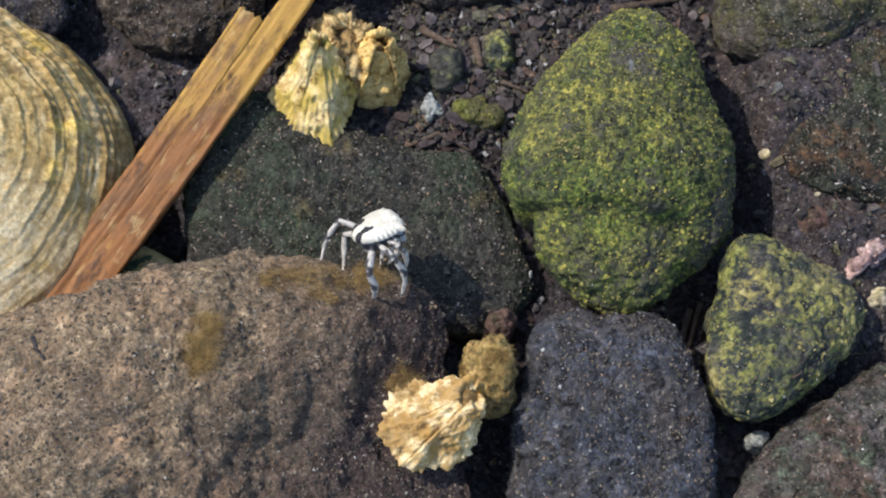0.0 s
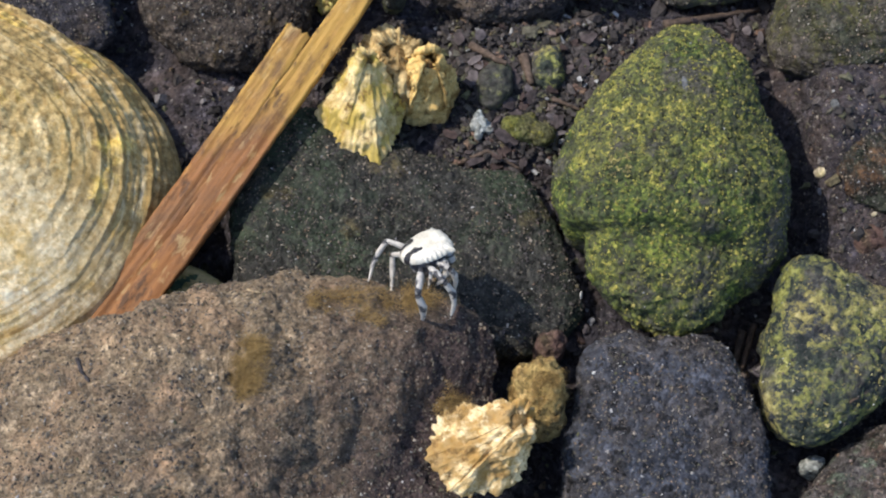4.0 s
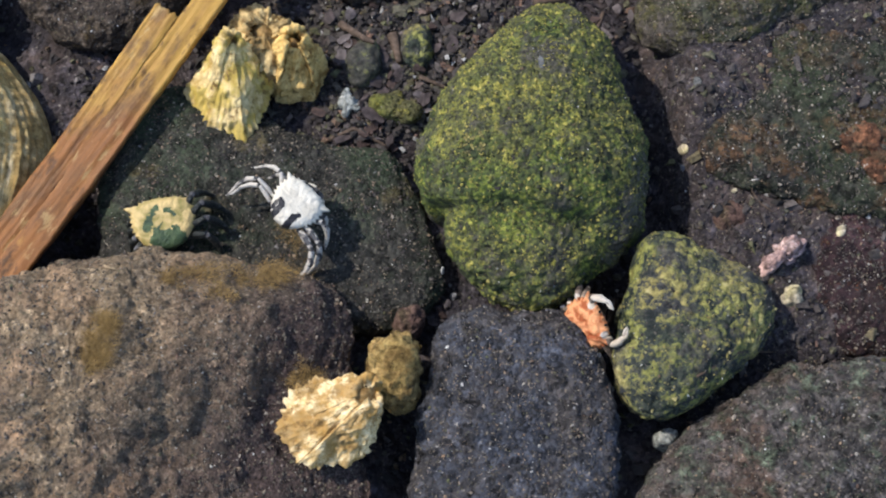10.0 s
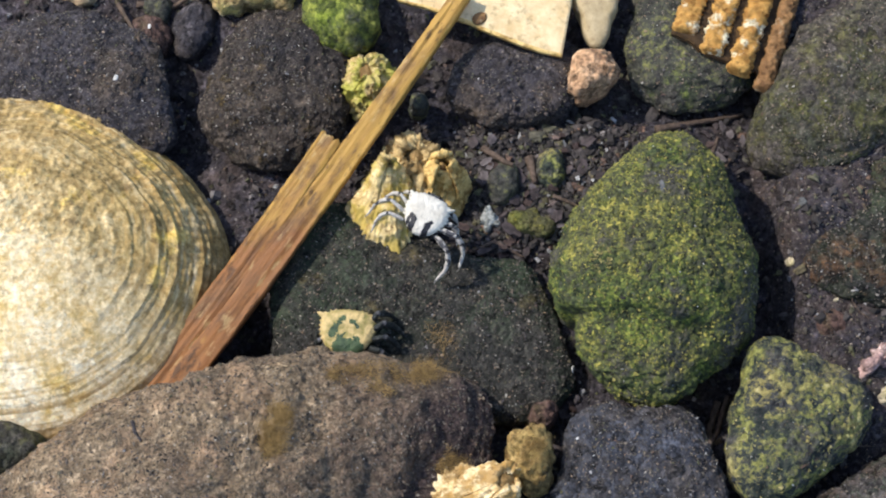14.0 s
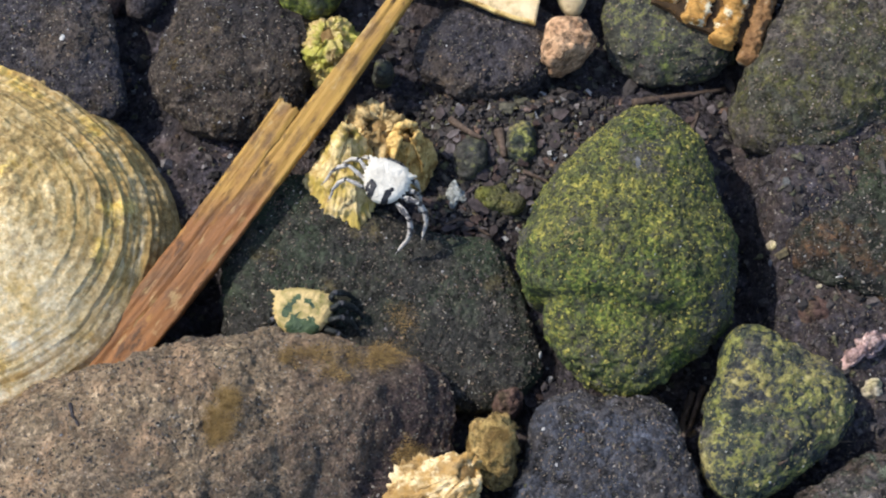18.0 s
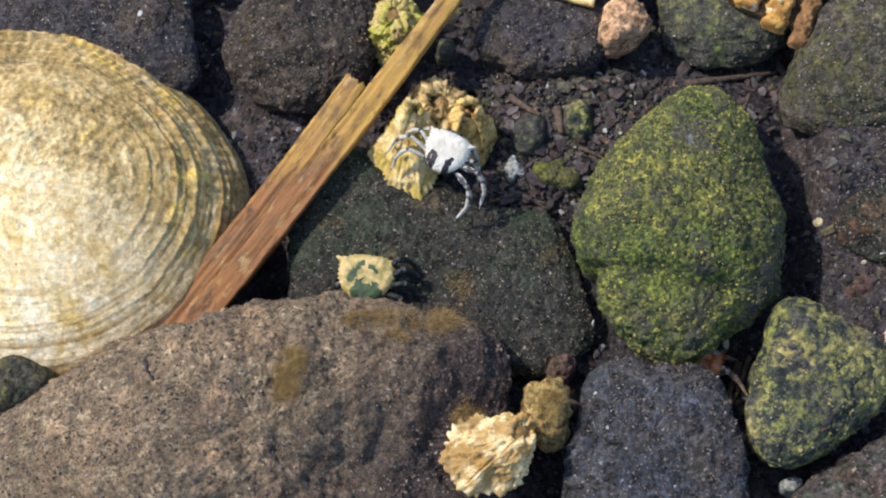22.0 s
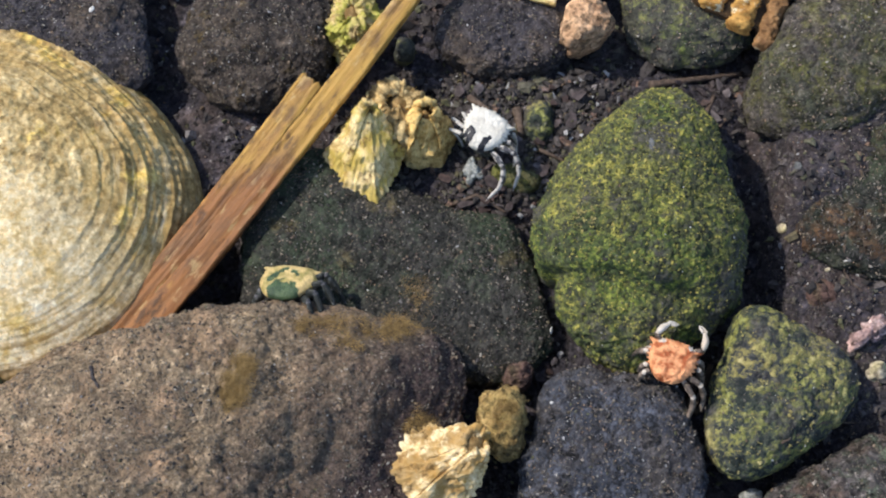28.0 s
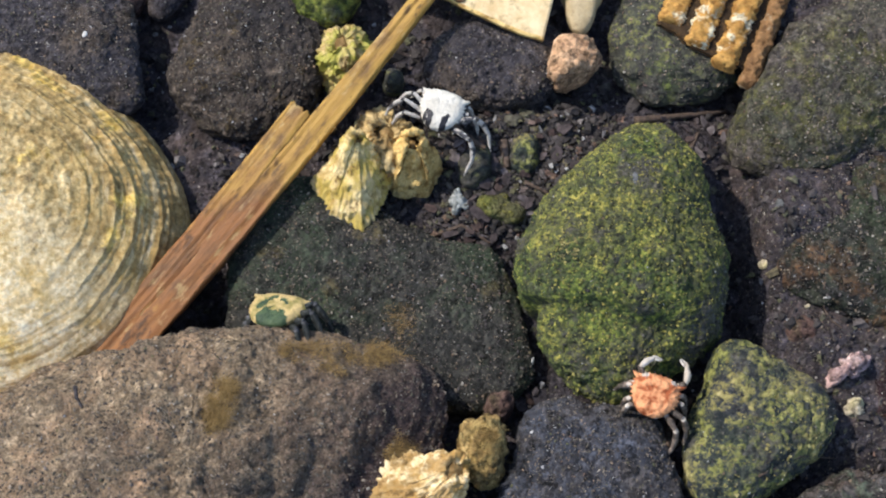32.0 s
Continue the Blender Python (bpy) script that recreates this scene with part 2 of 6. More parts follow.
M_GREYMOSS = stone_mat("grey_mossy_stone", (0.06, 0.056, 0.049), (0.185, 0.172, 0.145), (0.055, 0.062, 0.036), (0.52, 0.66), 45,
                       (0.17, 0.165, 0.055), (0.47, 0.62), 200, 1100, 0.5, 27.0, 0.9, True, 30, (0.90, 0.84, 0.86))
M_REDSLAB = stone_mat("rusty_slab", (0.018, 0.019, 0.017), (0.077, 0.072, 0.061), (0.036, 0.046, 0.026), (0.44, 0.58), 55,
                      (0.17, 0.092, 0.048), (0.50, 0.64), 110, 1000, 0.7, 8.0, 1.0, True, 26, (0.86, 0.85, 0.90), 1.45)
M_GRITTY = stone_mat("gritty_stone", (0.060, 0.055, 0.049), (0.19, 0.172, 0.15), (0.095, 0.058, 0.04), (0.50, 0.62), 55,
                     (0.14, 0.17, 0.12), (0.50, 0.62), 230, 1000, 1.0, 33.0, 1.0, True, 40, (0.88, 0.87, 0.96), 1.45)
M_DARKBROWN = stone_mat("dark_brown_stone", (0.05, 0.043, 0.036), (0.145, 0.122, 0.096), (0.035, 0.032, 0.034), (0.50, 0.64), 60,
                        (0.20, 0.14, 0.055), (0.56, 0.68), 230, 1050, 0.9, 35.0, 1.0, True, 45, (0.92, 0.86, 0.86), 1.0)
M_RUST = stone_mat("rust_crust", (0.10, 0.052, 0.03), (0.34, 0.155, 0.085), (0.07, 0.055, 0.035), (0.50, 0.60), 260,
                   None, (0, 0), 1, 900, 0.5, 31.0, 1.0, True, 0, (1.0, 0.95, 0.95))
M_MAROON = stone_mat("maroon_stone", (0.03, 0.017, 0.017), (0.12, 0.07, 0.062), (0.022, 0.015, 0.015), (0.46, 0.6), 120,
                     (0.22, 0.09, 0.05), (0.58, 0.68), 260, 900, 0.8, 9.0, 1.0)
M_LIMPET = stone_mat("yellow_limpet", (0.34, 0.25, 0.10), (0.76, 0.62, 0.34), (0.42, 0.36, 0.12), (0.45, 0.6), 170,
                     (0.72, 0.62, 0.30), (0.58, 0.68), 300, 800, 0.3, 22.0, 1.0, tint=(1.0, 0.95, 0.95))
M_CORALLINE = stone_mat("coralline_crust", (0.40, 0.28, 0.26), (0.78, 0.64, 0.60), (0.34, 0.20, 0.18), (0.52, 0.64), 300,
                        None, (0, 0), 1, 900, 0.6, 23.0, 1.0, tint=(1.0, 0.95, 0.95))
M_SMALLGREEN = moss_mat("bright_moss_stone", ((0.37, (0.022, 0.026, 0.014)), (0.45, (0.07, 0.085, 0.024)), (0.52, (0.16, 0.18, 0.04)), (0.58, (0.31, 0.32, 0.07)), (0.65, (0.52, 0.50, 0.15))),
                        1000, 200, (0.75, 0.95, 0.5), (0.5, 0.65), (0.09, 0.095, 0.08), (0.54, 0.64), 10.0)
M_OLIVE = stone_mat("olive_pebble", (0.10, 0.10, 0.04), (0.29, 0.27, 0.10), (0.13, 0.14, 0.03), (0.45, 0.65), 200,
                    (0.36, 0.33, 0.06), (0.55, 0.7), 500, 1300, 0.3, 11.0)
M_TAN = stone_mat("tan_pebble", (0.32, 0.245, 0.15), (0.62, 0.50, 0.33), (0.30, 0.24, 0.13), (0.5, 0.7), 150,
                  None, (0, 0), 1, 900, 0.3, 12.0, 0.5, tint=(1.0, 0.95, 0.95))
M_PINK = stone_mat("pink_pebble", (0.40, 0.25, 0.14), (0.72, 0.50, 0.30), (0.20, 0.10, 0.06), (0.58, 0.64), 380,
                   None, (0, 0), 1, 900, 0.3, 13.0, tint=(1.0, 0.95, 0.95))
M_ORANGE = stone_mat("orange_pebble", (0.24, 0.12, 0.05), (0.5, 0.30, 0.14), (0.20, 0.19, 0.07), (0.45, 0.6), 200,
                     None, (0, 0), 1, 900, 0.4, 14.0, tint=(1.0, 0.95, 0.95))
M_BLUE = stone_mat("blue_grey_pebble", (0.105, 0.118, 0.124), (0.205, 0.218, 0.222), (0.12, 0.12, 0.11), (0.5, 0.7), 90,
                   None, (0, 0), 1, 1200, 0.3, 15.0, 0.5, tint=(1.0, 0.95, 0.95))
M_PALE = stone_mat("pale_pebble", (0.34, 0.31, 0.22), (0.66, 0.62, 0.48), (0.40, 0.36, 0.18), (0.5, 0.65), 220,
                   None, (0, 0), 1, 1000, 0.2, 16.0, 0.5, tint=(1.0, 0.95, 0.95))
M_WHITE = stone_mat("whitish_pebble", (0.22, 0.25, 0.24), (0.46, 0.49, 0.46), None, (0, 0), 1,
                    None, (0, 0), 1, 1200, 0.0, 17.0, 0.4, tint=(1.0, 0.95, 0.95))
M_BROWN = stone_mat("brown_pebble", (0.10, 0.06, 0.04), (0.24, 0.155, 0.11), (0.09, 0.07, 0.04), (0.5, 0.7), 200,
                    None, (0, 0), 1, 1200, 0.4, 18.0)
M_MUD = stone_mat("seabed", (0.041, 0.038, 0.038), (0.136, 0.122, 0.118), (0.075, 0.056, 0.05), (0.45, 0.65), 120,
                  (0.16, 0.13, 0.11), (0.6, 0.68), 700, 900, 0.8, 19.0, 1.0)


def gravel_mat(name, stops, dust=0.6):
    m, nt, bsdf = tree(name)
    geo = nt.nodes.new("ShaderNodeNewGeometry")
    r = nt.nodes.new("ShaderNodeValToRGB")
    el = r.color_ramp.elements
    for i, (pos, c) in enumerate(stops):
        e = el[i] if i < 2 else el.new(pos)
        e.position, e.color = pos, (*c, 1)
    nt.links.new(geo.outputs["Random Per Island"], r.inputs["Fac"])
    g = noise_tex(nt, 1500, 4, 0.7)
    col = mix(nt, times(nt, ramp(nt, g, 0.4, 0.6), dust), r.outputs["Color"], (0.03, 0.027, 0.024))
    finish(nt, bsdf, col, 0.8, g, 0.6, 0.0005)
    return m


M_GRAVEL = gravel_mat("gravel", ((0.0, (0.024, 0.022, 0.023)), (0.5, (0.060, 0.052, 0.052)), (0.75, (0.115, 0.10, 0.098)), (0.88, (0.12, 0.125, 0.06)), (0.94, (0.20, 0.12, 0.09)), (0.975, (0.2, 0.2, 0.21)), (0.993, (0.42, 0.42, 0.42))))


def shell_mat():
    """Chalky shell: cream, with ochre and brown film, grey-green bloom, brown rings for dirt and painted shade of
    growth steps.
    """
    m, nt, bsdf = tree("big_shell")
    tc = nt.nodes.new("ShaderNodeTexCoord")
    sep = nt.nodes.new("ShaderNodeSeparateXYZ")
    nt.links.new(tc.outputs["Object"], sep.inputs[0])
    ln = nt.nodes.new("ShaderNodeVectorMath")
    ln.operation = "LENGTH"
    flat = nt.nodes.new("ShaderNodeCombineXYZ")
    nt.links.new(sep.outputs[0], flat.inputs[0])
    nt.links.new(sep.outputs[1], flat.inputs[1])
    nt.links.new(flat.outputs[0], ln.inputs[0])
    warp = noise_tex(nt, 45, 5, 0.6)
    rad = nt.nodes.new("ShaderNodeMath")
    rad.operation = "MULTIPLY_ADD"
    nt.links.new(warp, rad.inputs[0])
    rad.inputs[1].default_value = 0.003
    nt.links.new(ln.outputs["Value"], rad.inputs[2])
    ring = nt.nodes.new("ShaderNodeTexNoise")
    ring.noise_dimensions = "1D"
    ring.inputs["Scale"].default_value = 330
    ring.inputs["Detail"].default_value = 5
    nt.links.new(rad.outputs[0], ring.inputs["W"])
    grain = noise_tex(nt, 700, 6, 0.72, (1, 0, 2))
    base = mix(nt, ramp(nt, grain, 0.36, 0.62), (0.62, 0.41, 0.15), (0.96, 0.84, 0.54))
    outer = nt.nodes.new("ShaderNodeMapRange")
    outer.inputs["From Min"].default_value, outer.inputs["From Max"].default_value = 0.012, 0.034
    nt.links.new(ln.outputs["Value"], outer.inputs["Value"])
    # Brown growth rings: furrow dirt, with the steps' shade put into the colour.
    lines = times(nt, ramp(nt, ring.outputs["Fac"], 0.42, 0.50, (1, 1, 1), (0, 0, 0)), times(nt, outer.outputs[0], 0.72))
    col = mix(nt, lines, base, (0.20, 0.13, 0.05))
    film = noise_tex(nt, 75, 7, 0.72, (3, 1, 0))
    col = mix(nt, times(nt, ramp(nt, film, 0.47, 0.61), 0.7), col, mix(nt, ramp(nt, grain, 0.4, 0.6), (0.40, 0.25, 0.06), (0.68, 0.49, 0.16)))
    slant = nt.nodes.new("ShaderNodeVectorMath")
    slant.operation = "DOT_PRODUCT"
    slant.inputs[1].default_value = (0.6, 0.8, 0.0)
    nt.links.new(tc.outputs["Object"], slant.inputs[0])
    up = nt.nodes.new("ShaderNodeMapRange")
    up.inputs["From Min"].default_value, up.inputs["From Max"].default_value = -0.016, 0.020
    nt.links.new(slant.outputs["Value"], up.inputs["Value"])
    col = mix(nt, times(nt, up.outputs[0], times(nt, ramp(nt, film, 0.34, 0.52), 0.6)), col, (0.46, 0.30, 0.09))
    brown = noise_tex(nt, 110, 7, 0.74, (0, 6, 1))
    col = mix(nt, times(nt, up.outputs[0], times(nt, ramp(nt, brown, 0.26, 0.54), 0.95)), col, mix(nt, ramp(nt, grain, 0.38, 0.62), (0.13, 0.085, 0.03), (0.42, 0.30, 0.12)))
    col = mix(nt, times(nt, ramp(nt, brown, 0.60, 0.66), 0.8), col, (0.12, 0.08, 0.035))
    gold = noise_tex(nt, 85, 6, 0.66, (5, 8, 2))
    col = mix(nt, times(nt, ramp(nt, gold, 0.57, 0.65), 0.7), col, mix(nt, ramp(nt, grain, 0.4, 0.6), (0.60, 0.38, 0.06), (0.92, 0.68, 0.18)))
    grey = noise_tex(nt, 50, 5, 0.6, (7, 2, 0))
    col = mix(nt, times(nt, ramp(nt, grey, 0.60, 0.70), 0.2), col, (0.60, 0.54, 0.38))
    teal = noise_tex(nt, 42, 5, 0.62, (2, 9, 0))
    col = mix(nt, times(nt, ramp(nt, teal, 0.66, 0.70), 0.4), col, (0.20, 0.33, 0.25))
    ang = nt.nodes.new("ShaderNodeMath")
    ang.operation = "ARCTAN2"
    nt.links.new(sep.outputs[1], ang.inputs[0])
    nt.links.new(sep.outputs[0], ang.inputs[1])
    polar = nt.nodes.new("ShaderNodeCombineXYZ")
    nt.links.new(lin(nt, rad.outputs[0], 800.0, 0.0), polar.inputs[0])
    nt.links.new(lin(nt, ang.outputs[0], 2.6, 0.0), polar.inputs[1])
    streak = nt.nodes.new("ShaderNodeTexNoise")
    streak.inputs["Scale"].default_value, streak.inputs["Detail"].default_value, streak.inputs["Roughness"].default_value = 1.0, 5, 0.7
    nt.links.new(polar.outputs[0], streak.inputs["Vector"])
    col = mix(nt, times(nt, ramp(nt, streak.outputs["Fac"], 0.50, 0.60), times(nt, outer.outputs[0], 0.7)), col, (0.36, 0.22, 0.07))
    col = mix(nt, times(nt, ramp(nt, streak.outputs["Fac"], 0.36, 0.44, (1, 1, 1), (0, 0, 0)), times(nt, outer.outputs[0], 0.5)), col, (0.80, 0.67, 0.43))
    low = nt.nodes.new("ShaderNodeMapRange")
    low.inputs["From Min"].default_value, low.inputs["From Max"].default_value = 0.010, -0.012
    nt.links.new(slant.outputs["Value"], low.inputs["Value"])
    chalk = noise_tex(nt, 160, 6, 0.68, (9, 3, 0))
    col = mix(nt, times(nt, low.outputs[0], times(nt, ramp(nt, chalk, 0.40, 0.54), 0.8)), col, mix(nt, ramp(nt, grain, 0.38, 0.6), (0.84, 0.65, 0.37), (0.98, 0.90, 0.68)))
    col = mix(nt, times(nt, lines, low.outputs[0]), col, (0.40, 0.25, 0.09))
    col = mix(nt, times(nt, ramp(nt, film, 0.50, 0.60), times(nt, low.outputs[0], 0.45)), col, (0.62, 0.43, 0.16))
    gv, gh = granules(nt, 1500, 3.0)
    col = mix(nt, 1.0, col, lin(nt, gv, 0.36, 0.83), "MULTIPLY")
    dirt = noise_tex(nt, 330, 6, 0.74, (4, 4, 4))
    col = mix(nt, times(nt, ramp(nt, dirt, 0.58, 0.66), 0.6), col, (0.16, 0.105, 0.05))
    finish(nt, bsdf, col, 0.75, mix(nt, 0.7, mix(nt, 0.75, ring.outputs["Fac"], streak.outputs["Fac"]), grain), 0.6, 0.0006, 0.25)
    return m


M_SHELL = shell_mat()


def wood_mat():
    m, nt, bsdf = tree("wet_wood")
    along = noise_tex(nt, 900, 6, 0.68, (0, 0, 0), (1, 0.035, 1))
    along2 = noise_tex(nt, 330, 5, 0.62, (2, 0, 0), (1, 0.07, 1))
    patch = noise_tex(nt, 150, 6, 0.7, (0, 4, 0), (1, 0.5, 1))
    geo = nt.nodes.new("ShaderNodeNewGeometry")
    sep = nt.nodes.new("ShaderNodeSeparateXYZ")
    nt.links.new(geo.outputs["Position"], sep.inputs[0])
    up = nt.nodes.new("ShaderNodeMapRange")
    up.inputs["From Min"].default_value, up.inputs["From Max"].default_value = 0.038, 0.056
    place = nt.nodes.new("ShaderNodeMath")
    nt.links.new(sep.outputs[1], place.inputs[0])
    nt.links.new(lin(nt, noise_tex(nt, 110, 5, 0.65, (1, 1, 0), (1, 0.5, 1)), 0.06, -0.03), place.inputs[1])
    nt.links.new(place.outputs[0], up.inputs["Value"])
    red = mix(nt, ramp(nt, along, 0.18, 0.80), (0.12, 0.046, 0.017), (0.35, 0.150, 0.045))
    gold = mix(nt, ramp(nt, along, 0.18, 0.80), (0.25, 0.135, 0.026), (0.52, 0.315, 0.075))
    col = mix(nt, up.outputs[0], red, gold)
    col = mix(nt, times(nt, ramp(nt, along2, 0.54, 0.70), 0.45), col, (0.085, 0.036, 0.014))
    col = mix(nt, times(nt, ramp(nt, patch, 0.50, 0.62), 0.72), col, mix(nt, ramp(nt, along, 0.35, 0.65), (0.045, 0.022, 0.012), (0.19, 0.10, 0.045)))
    col = mix(nt, times(nt, ramp(nt, patch, 0.36, 0.44, (1, 1, 1), (0, 0, 0)), 0.5), col, (0.46, 0.25, 0.06))
    pit = noise_tex(nt, 420, 6, 0.7, (5, 0, 0), (1, 0.35, 1))
    col = mix(nt, times(nt, ramp(nt, pit, 0.56, 0.64), 0.8), col, (0.055, 0.028, 0.014))
    col = mix(nt, times(nt, ramp(nt, pit, 0.34, 0.42, (1, 1, 1), (0, 0, 0)), 0.55), col, (0.46, 0.33, 0.15))
    finish(nt, bsdf, col, 0.6, mix(nt, 0.5, along, pit), 0.6, 0.0005, 0.3)
    return m


M_WOOD = wood_mat()


def lime_mat(name, dark, light, film, film_at=(0.45, 0.65), seed=0.0, scale=600, dirt=0.75, more=None):
    """Chalky plates of barnacles and shell bits, with algae film and dirt."""
    m, nt, bsdf = tree(name)
    g = noise_tex(nt, scale, 6, 0.7, (seed, 0, 0))
    col = mix(nt, ramp(nt, g, 0.35, 0.68), dark, light)
    f = noise_tex(nt, 210, 5, 0.65, (0, seed, 0))
    if more:
        tc = nt.nodes.new("ShaderNodeTexCoord")
        sep = nt.nodes.new("ShaderNodeSeparateXYZ")
        nt.links.new(tc.outputs["Object"], sep.inputs[0])
        grow = nt.nodes.new("ShaderNodeMapRange")
        grow.inputs["From Min"].default_value, grow.inputs["From Max"].default_value, grow.inputs["To Max"].default_value = more[0], more[1], more[2]
        nt.links.new(sep.outputs[1], grow.inputs["Value"])
        f = times(nt, f, grow.outputs[0], "ADD")
    col = mix(nt, times(nt, ramp(nt, f, *film_at), 0.8), col, film)
    d = noise_tex(nt, 480, 5, 0.7, (0, 0, seed))
    col = mix(nt, times(nt, ramp(nt, d, 0.55, 0.66), dirt), col, (0.15, 0.085, 0.03))
    finish(nt, bsdf, col, 0.75, g, 0.8, 0.0006, 0.25)
    return m


M_BARN = lime_mat("barnacle_plate", (0.36, 0.23, 0.06), (0.92, 0.75, 0.40), (0.44, 0.33, 0.065), (0.46, 0.57), 1.0, 330, 0.95)
M_BARN4 = lime_mat("brown_barnacle_plate", (0.26, 0.165, 0.06), (0.80, 0.62, 0.31), (0.20, 0.125, 0.045), (0.46, 0.58), 10.0, 420)
M_BARN2 = lime_mat("bright_barnacle_plate", (0.48, 0.29, 0.08), (0.97, 0.85, 0.56), (0.32, 0.18, 0.045), (0.45, 0.54), 2.0, 380, 0.95)
M_BARN3 = lime_mat("ochre_barnacle_plate", (0.48, 0.28, 0.07), (0.92, 0.70, 0.30), (0.28, 0.15, 0.04), (0.52, 0.60), 3.0, 420, 0.85)
M_BARN5 = lime_mat("green_barnacle_plate", (0.36, 0.24, 0.08), (0.78, 0.64, 0.32), (0.38, 0.38, 0.05), (0.40, 0.54), 8.0, 700)
M_BARN_IN = lime_mat("barnacle_valve", (0.16, 0.09, 0.03), (0.46, 0.31, 0.13), (0.12, 0.07, 0.02), (0.45, 0.6), 4.0)
M_FLAT = lime_mat("cream_shell", (0.64, 0.48, 0.26), (0.86, 0.71, 0.44), (0.60, 0.42, 0.20), (0.50, 0.70), 5.0, 260, 0.4)
M_FLATTAN = lime_mat("tan_shell", (0.35, 0.27, 0.15), (0.52, 0.42, 0.255), (0.38, 0.29, 0.14), (0.5, 0.7), 11.0, 420, 0.4)
M_RIB = lime_mat("ochre_shell_rib", (0.22, 0.10, 0.022), (0.62, 0.36, 0.10), (0.72, 0.70, 0.52), (0.55, 0.62), 6.0, 420, 0.85, (0.002, 0.016, 0.13))
M_RIBBROWN = lime_mat("brown_shell_rib", (0.12, 0.06, 0.025), (0.34, 0.19, 0.08), (0.42, 0.36, 0.24), (0.58, 0.66), 9.0, 420)
M_RIBBASE = lime_mat("shell_furrow", (0.02, 0.012, 0.006), (0.06, 0.036, 0.016), (0.03, 0.02, 0.01), (0.5, 0.8), 7.0, 420)


def plain(name, color, rough=0.7, var=0.35, scale=900, spec=0.3):
    m, nt, bsdf = tree(name)
    g = noise_tex(nt, scale, 5, 0.65)
    col = mix(nt, ramp(nt, g, 0.35, 0.65), tuple(v * (1 - var) for v in color), tuple(min(1, v * (1 + var)) for v in color))
    finish(nt, bsdf, col, rough, g, 0.4, 0.0003, spec)
    return m


M_ALGAE = plain("brown_algae", (0.235, 0.155, 0.060), 0.8, 0.5)
M_TWIG = plain("dead_twig", (0.085, 0.06, 0.045), 0.8, 0.5)
M_FUZZ = stone_mat("algae_fuzz", (0.22, 0.145, 0.055), (0.60, 0.46, 0.21), (0.42, 0.31, 0.12), (0.45, 0.6), 240,
                   None, (0, 0), 1, 1100, 0.2, 21.0, 1.0, True, 0, (1.0, 0.95, 0.9))
M_GRAIN = gravel_mat("sand_grain", ((0.0, (0.05, 0.044, 0.037)), (0.5, (0.14, 0.120, 0.095)), (0.8, (0.24, 0.20, 0.155)), (0.94, (0.27, 0.18, 0.115)), (0.992, (0.42, 0.40, 0.35))), 0.3)
M_MOSSCLUMP = gravel_mat("algae_clump", ((0.0, (0.04, 0.045, 0.02)), (0.35, (0.085, 0.095, 0.032)), (0.6, (0.16, 0.17, 0.042)), (0.86, (0.29, 0.27, 0.055)), (0.985, (0.46, 0.39, 0.11))), 0.4)
M_LICHEN = gravel_mat("lichen_crust", ((0.0, (0.12, 0.105, 0.05)), (0.5, (0.24, 0.205, 0.07)), (0.85, (0.34, 0.29, 0.10)), (0.97, (0.46, 0.40, 0.18))), 0.35)
M_BITS = plain("white_speck", (0.5, 0.5, 0.48), 0.6, 0.1)


# ---------------------------------------------------------------- shape helpers
def mesh_from(name, verts, faces, mat, smooth=True):
    me = bpy.data.meshes.new(name)
    me.from_pydata([tuple(float(c) for c in v) for v in verts], [], faces)
    if smooth:
        me.polygons.foreach_set("use_smooth", [True] * len(me.polygons))
    me.materials.append(mat)
    me.update()
    return me


def part(name, me, parent, label="", at=None):
    ob = new(name, me)
    ob.parent = parent
    if at is not None:
        ob.matrix_basis = at
    return tagged(ob, label) if label else ob


def smooth01(a, b, x):
    t = min(1.0, max(0.0, (x - a) / (b - a)))
    return t * t * (3 - 2 * t)


def around(radii, n):
    """A smooth closed curve of n radii through a few even control radii."""
    k = len(radii)
    f = np.fft.rfft(np.array(radii, float))
    th = 2 * np.pi * np.arange(n) / n
    r = np.full(n, f[0].real / k)
    for j in range(1, len(f)):
        w = (2.0 if 2 * j != k else 1.0) / k
        r += w * (f[j].real * np.cos(j * th) - f[j].imag * np.sin(j * th))
    return r


def rough(p, size, seed, octaves=4):
    """Fractal noise about zero at a lump size in metres."""
    q = Vector(p) / size + Vector((seed * 3.1, seed * 1.7, seed * 2.3))
    return noise.fractal(q, 0.9, 2.1, octaves)


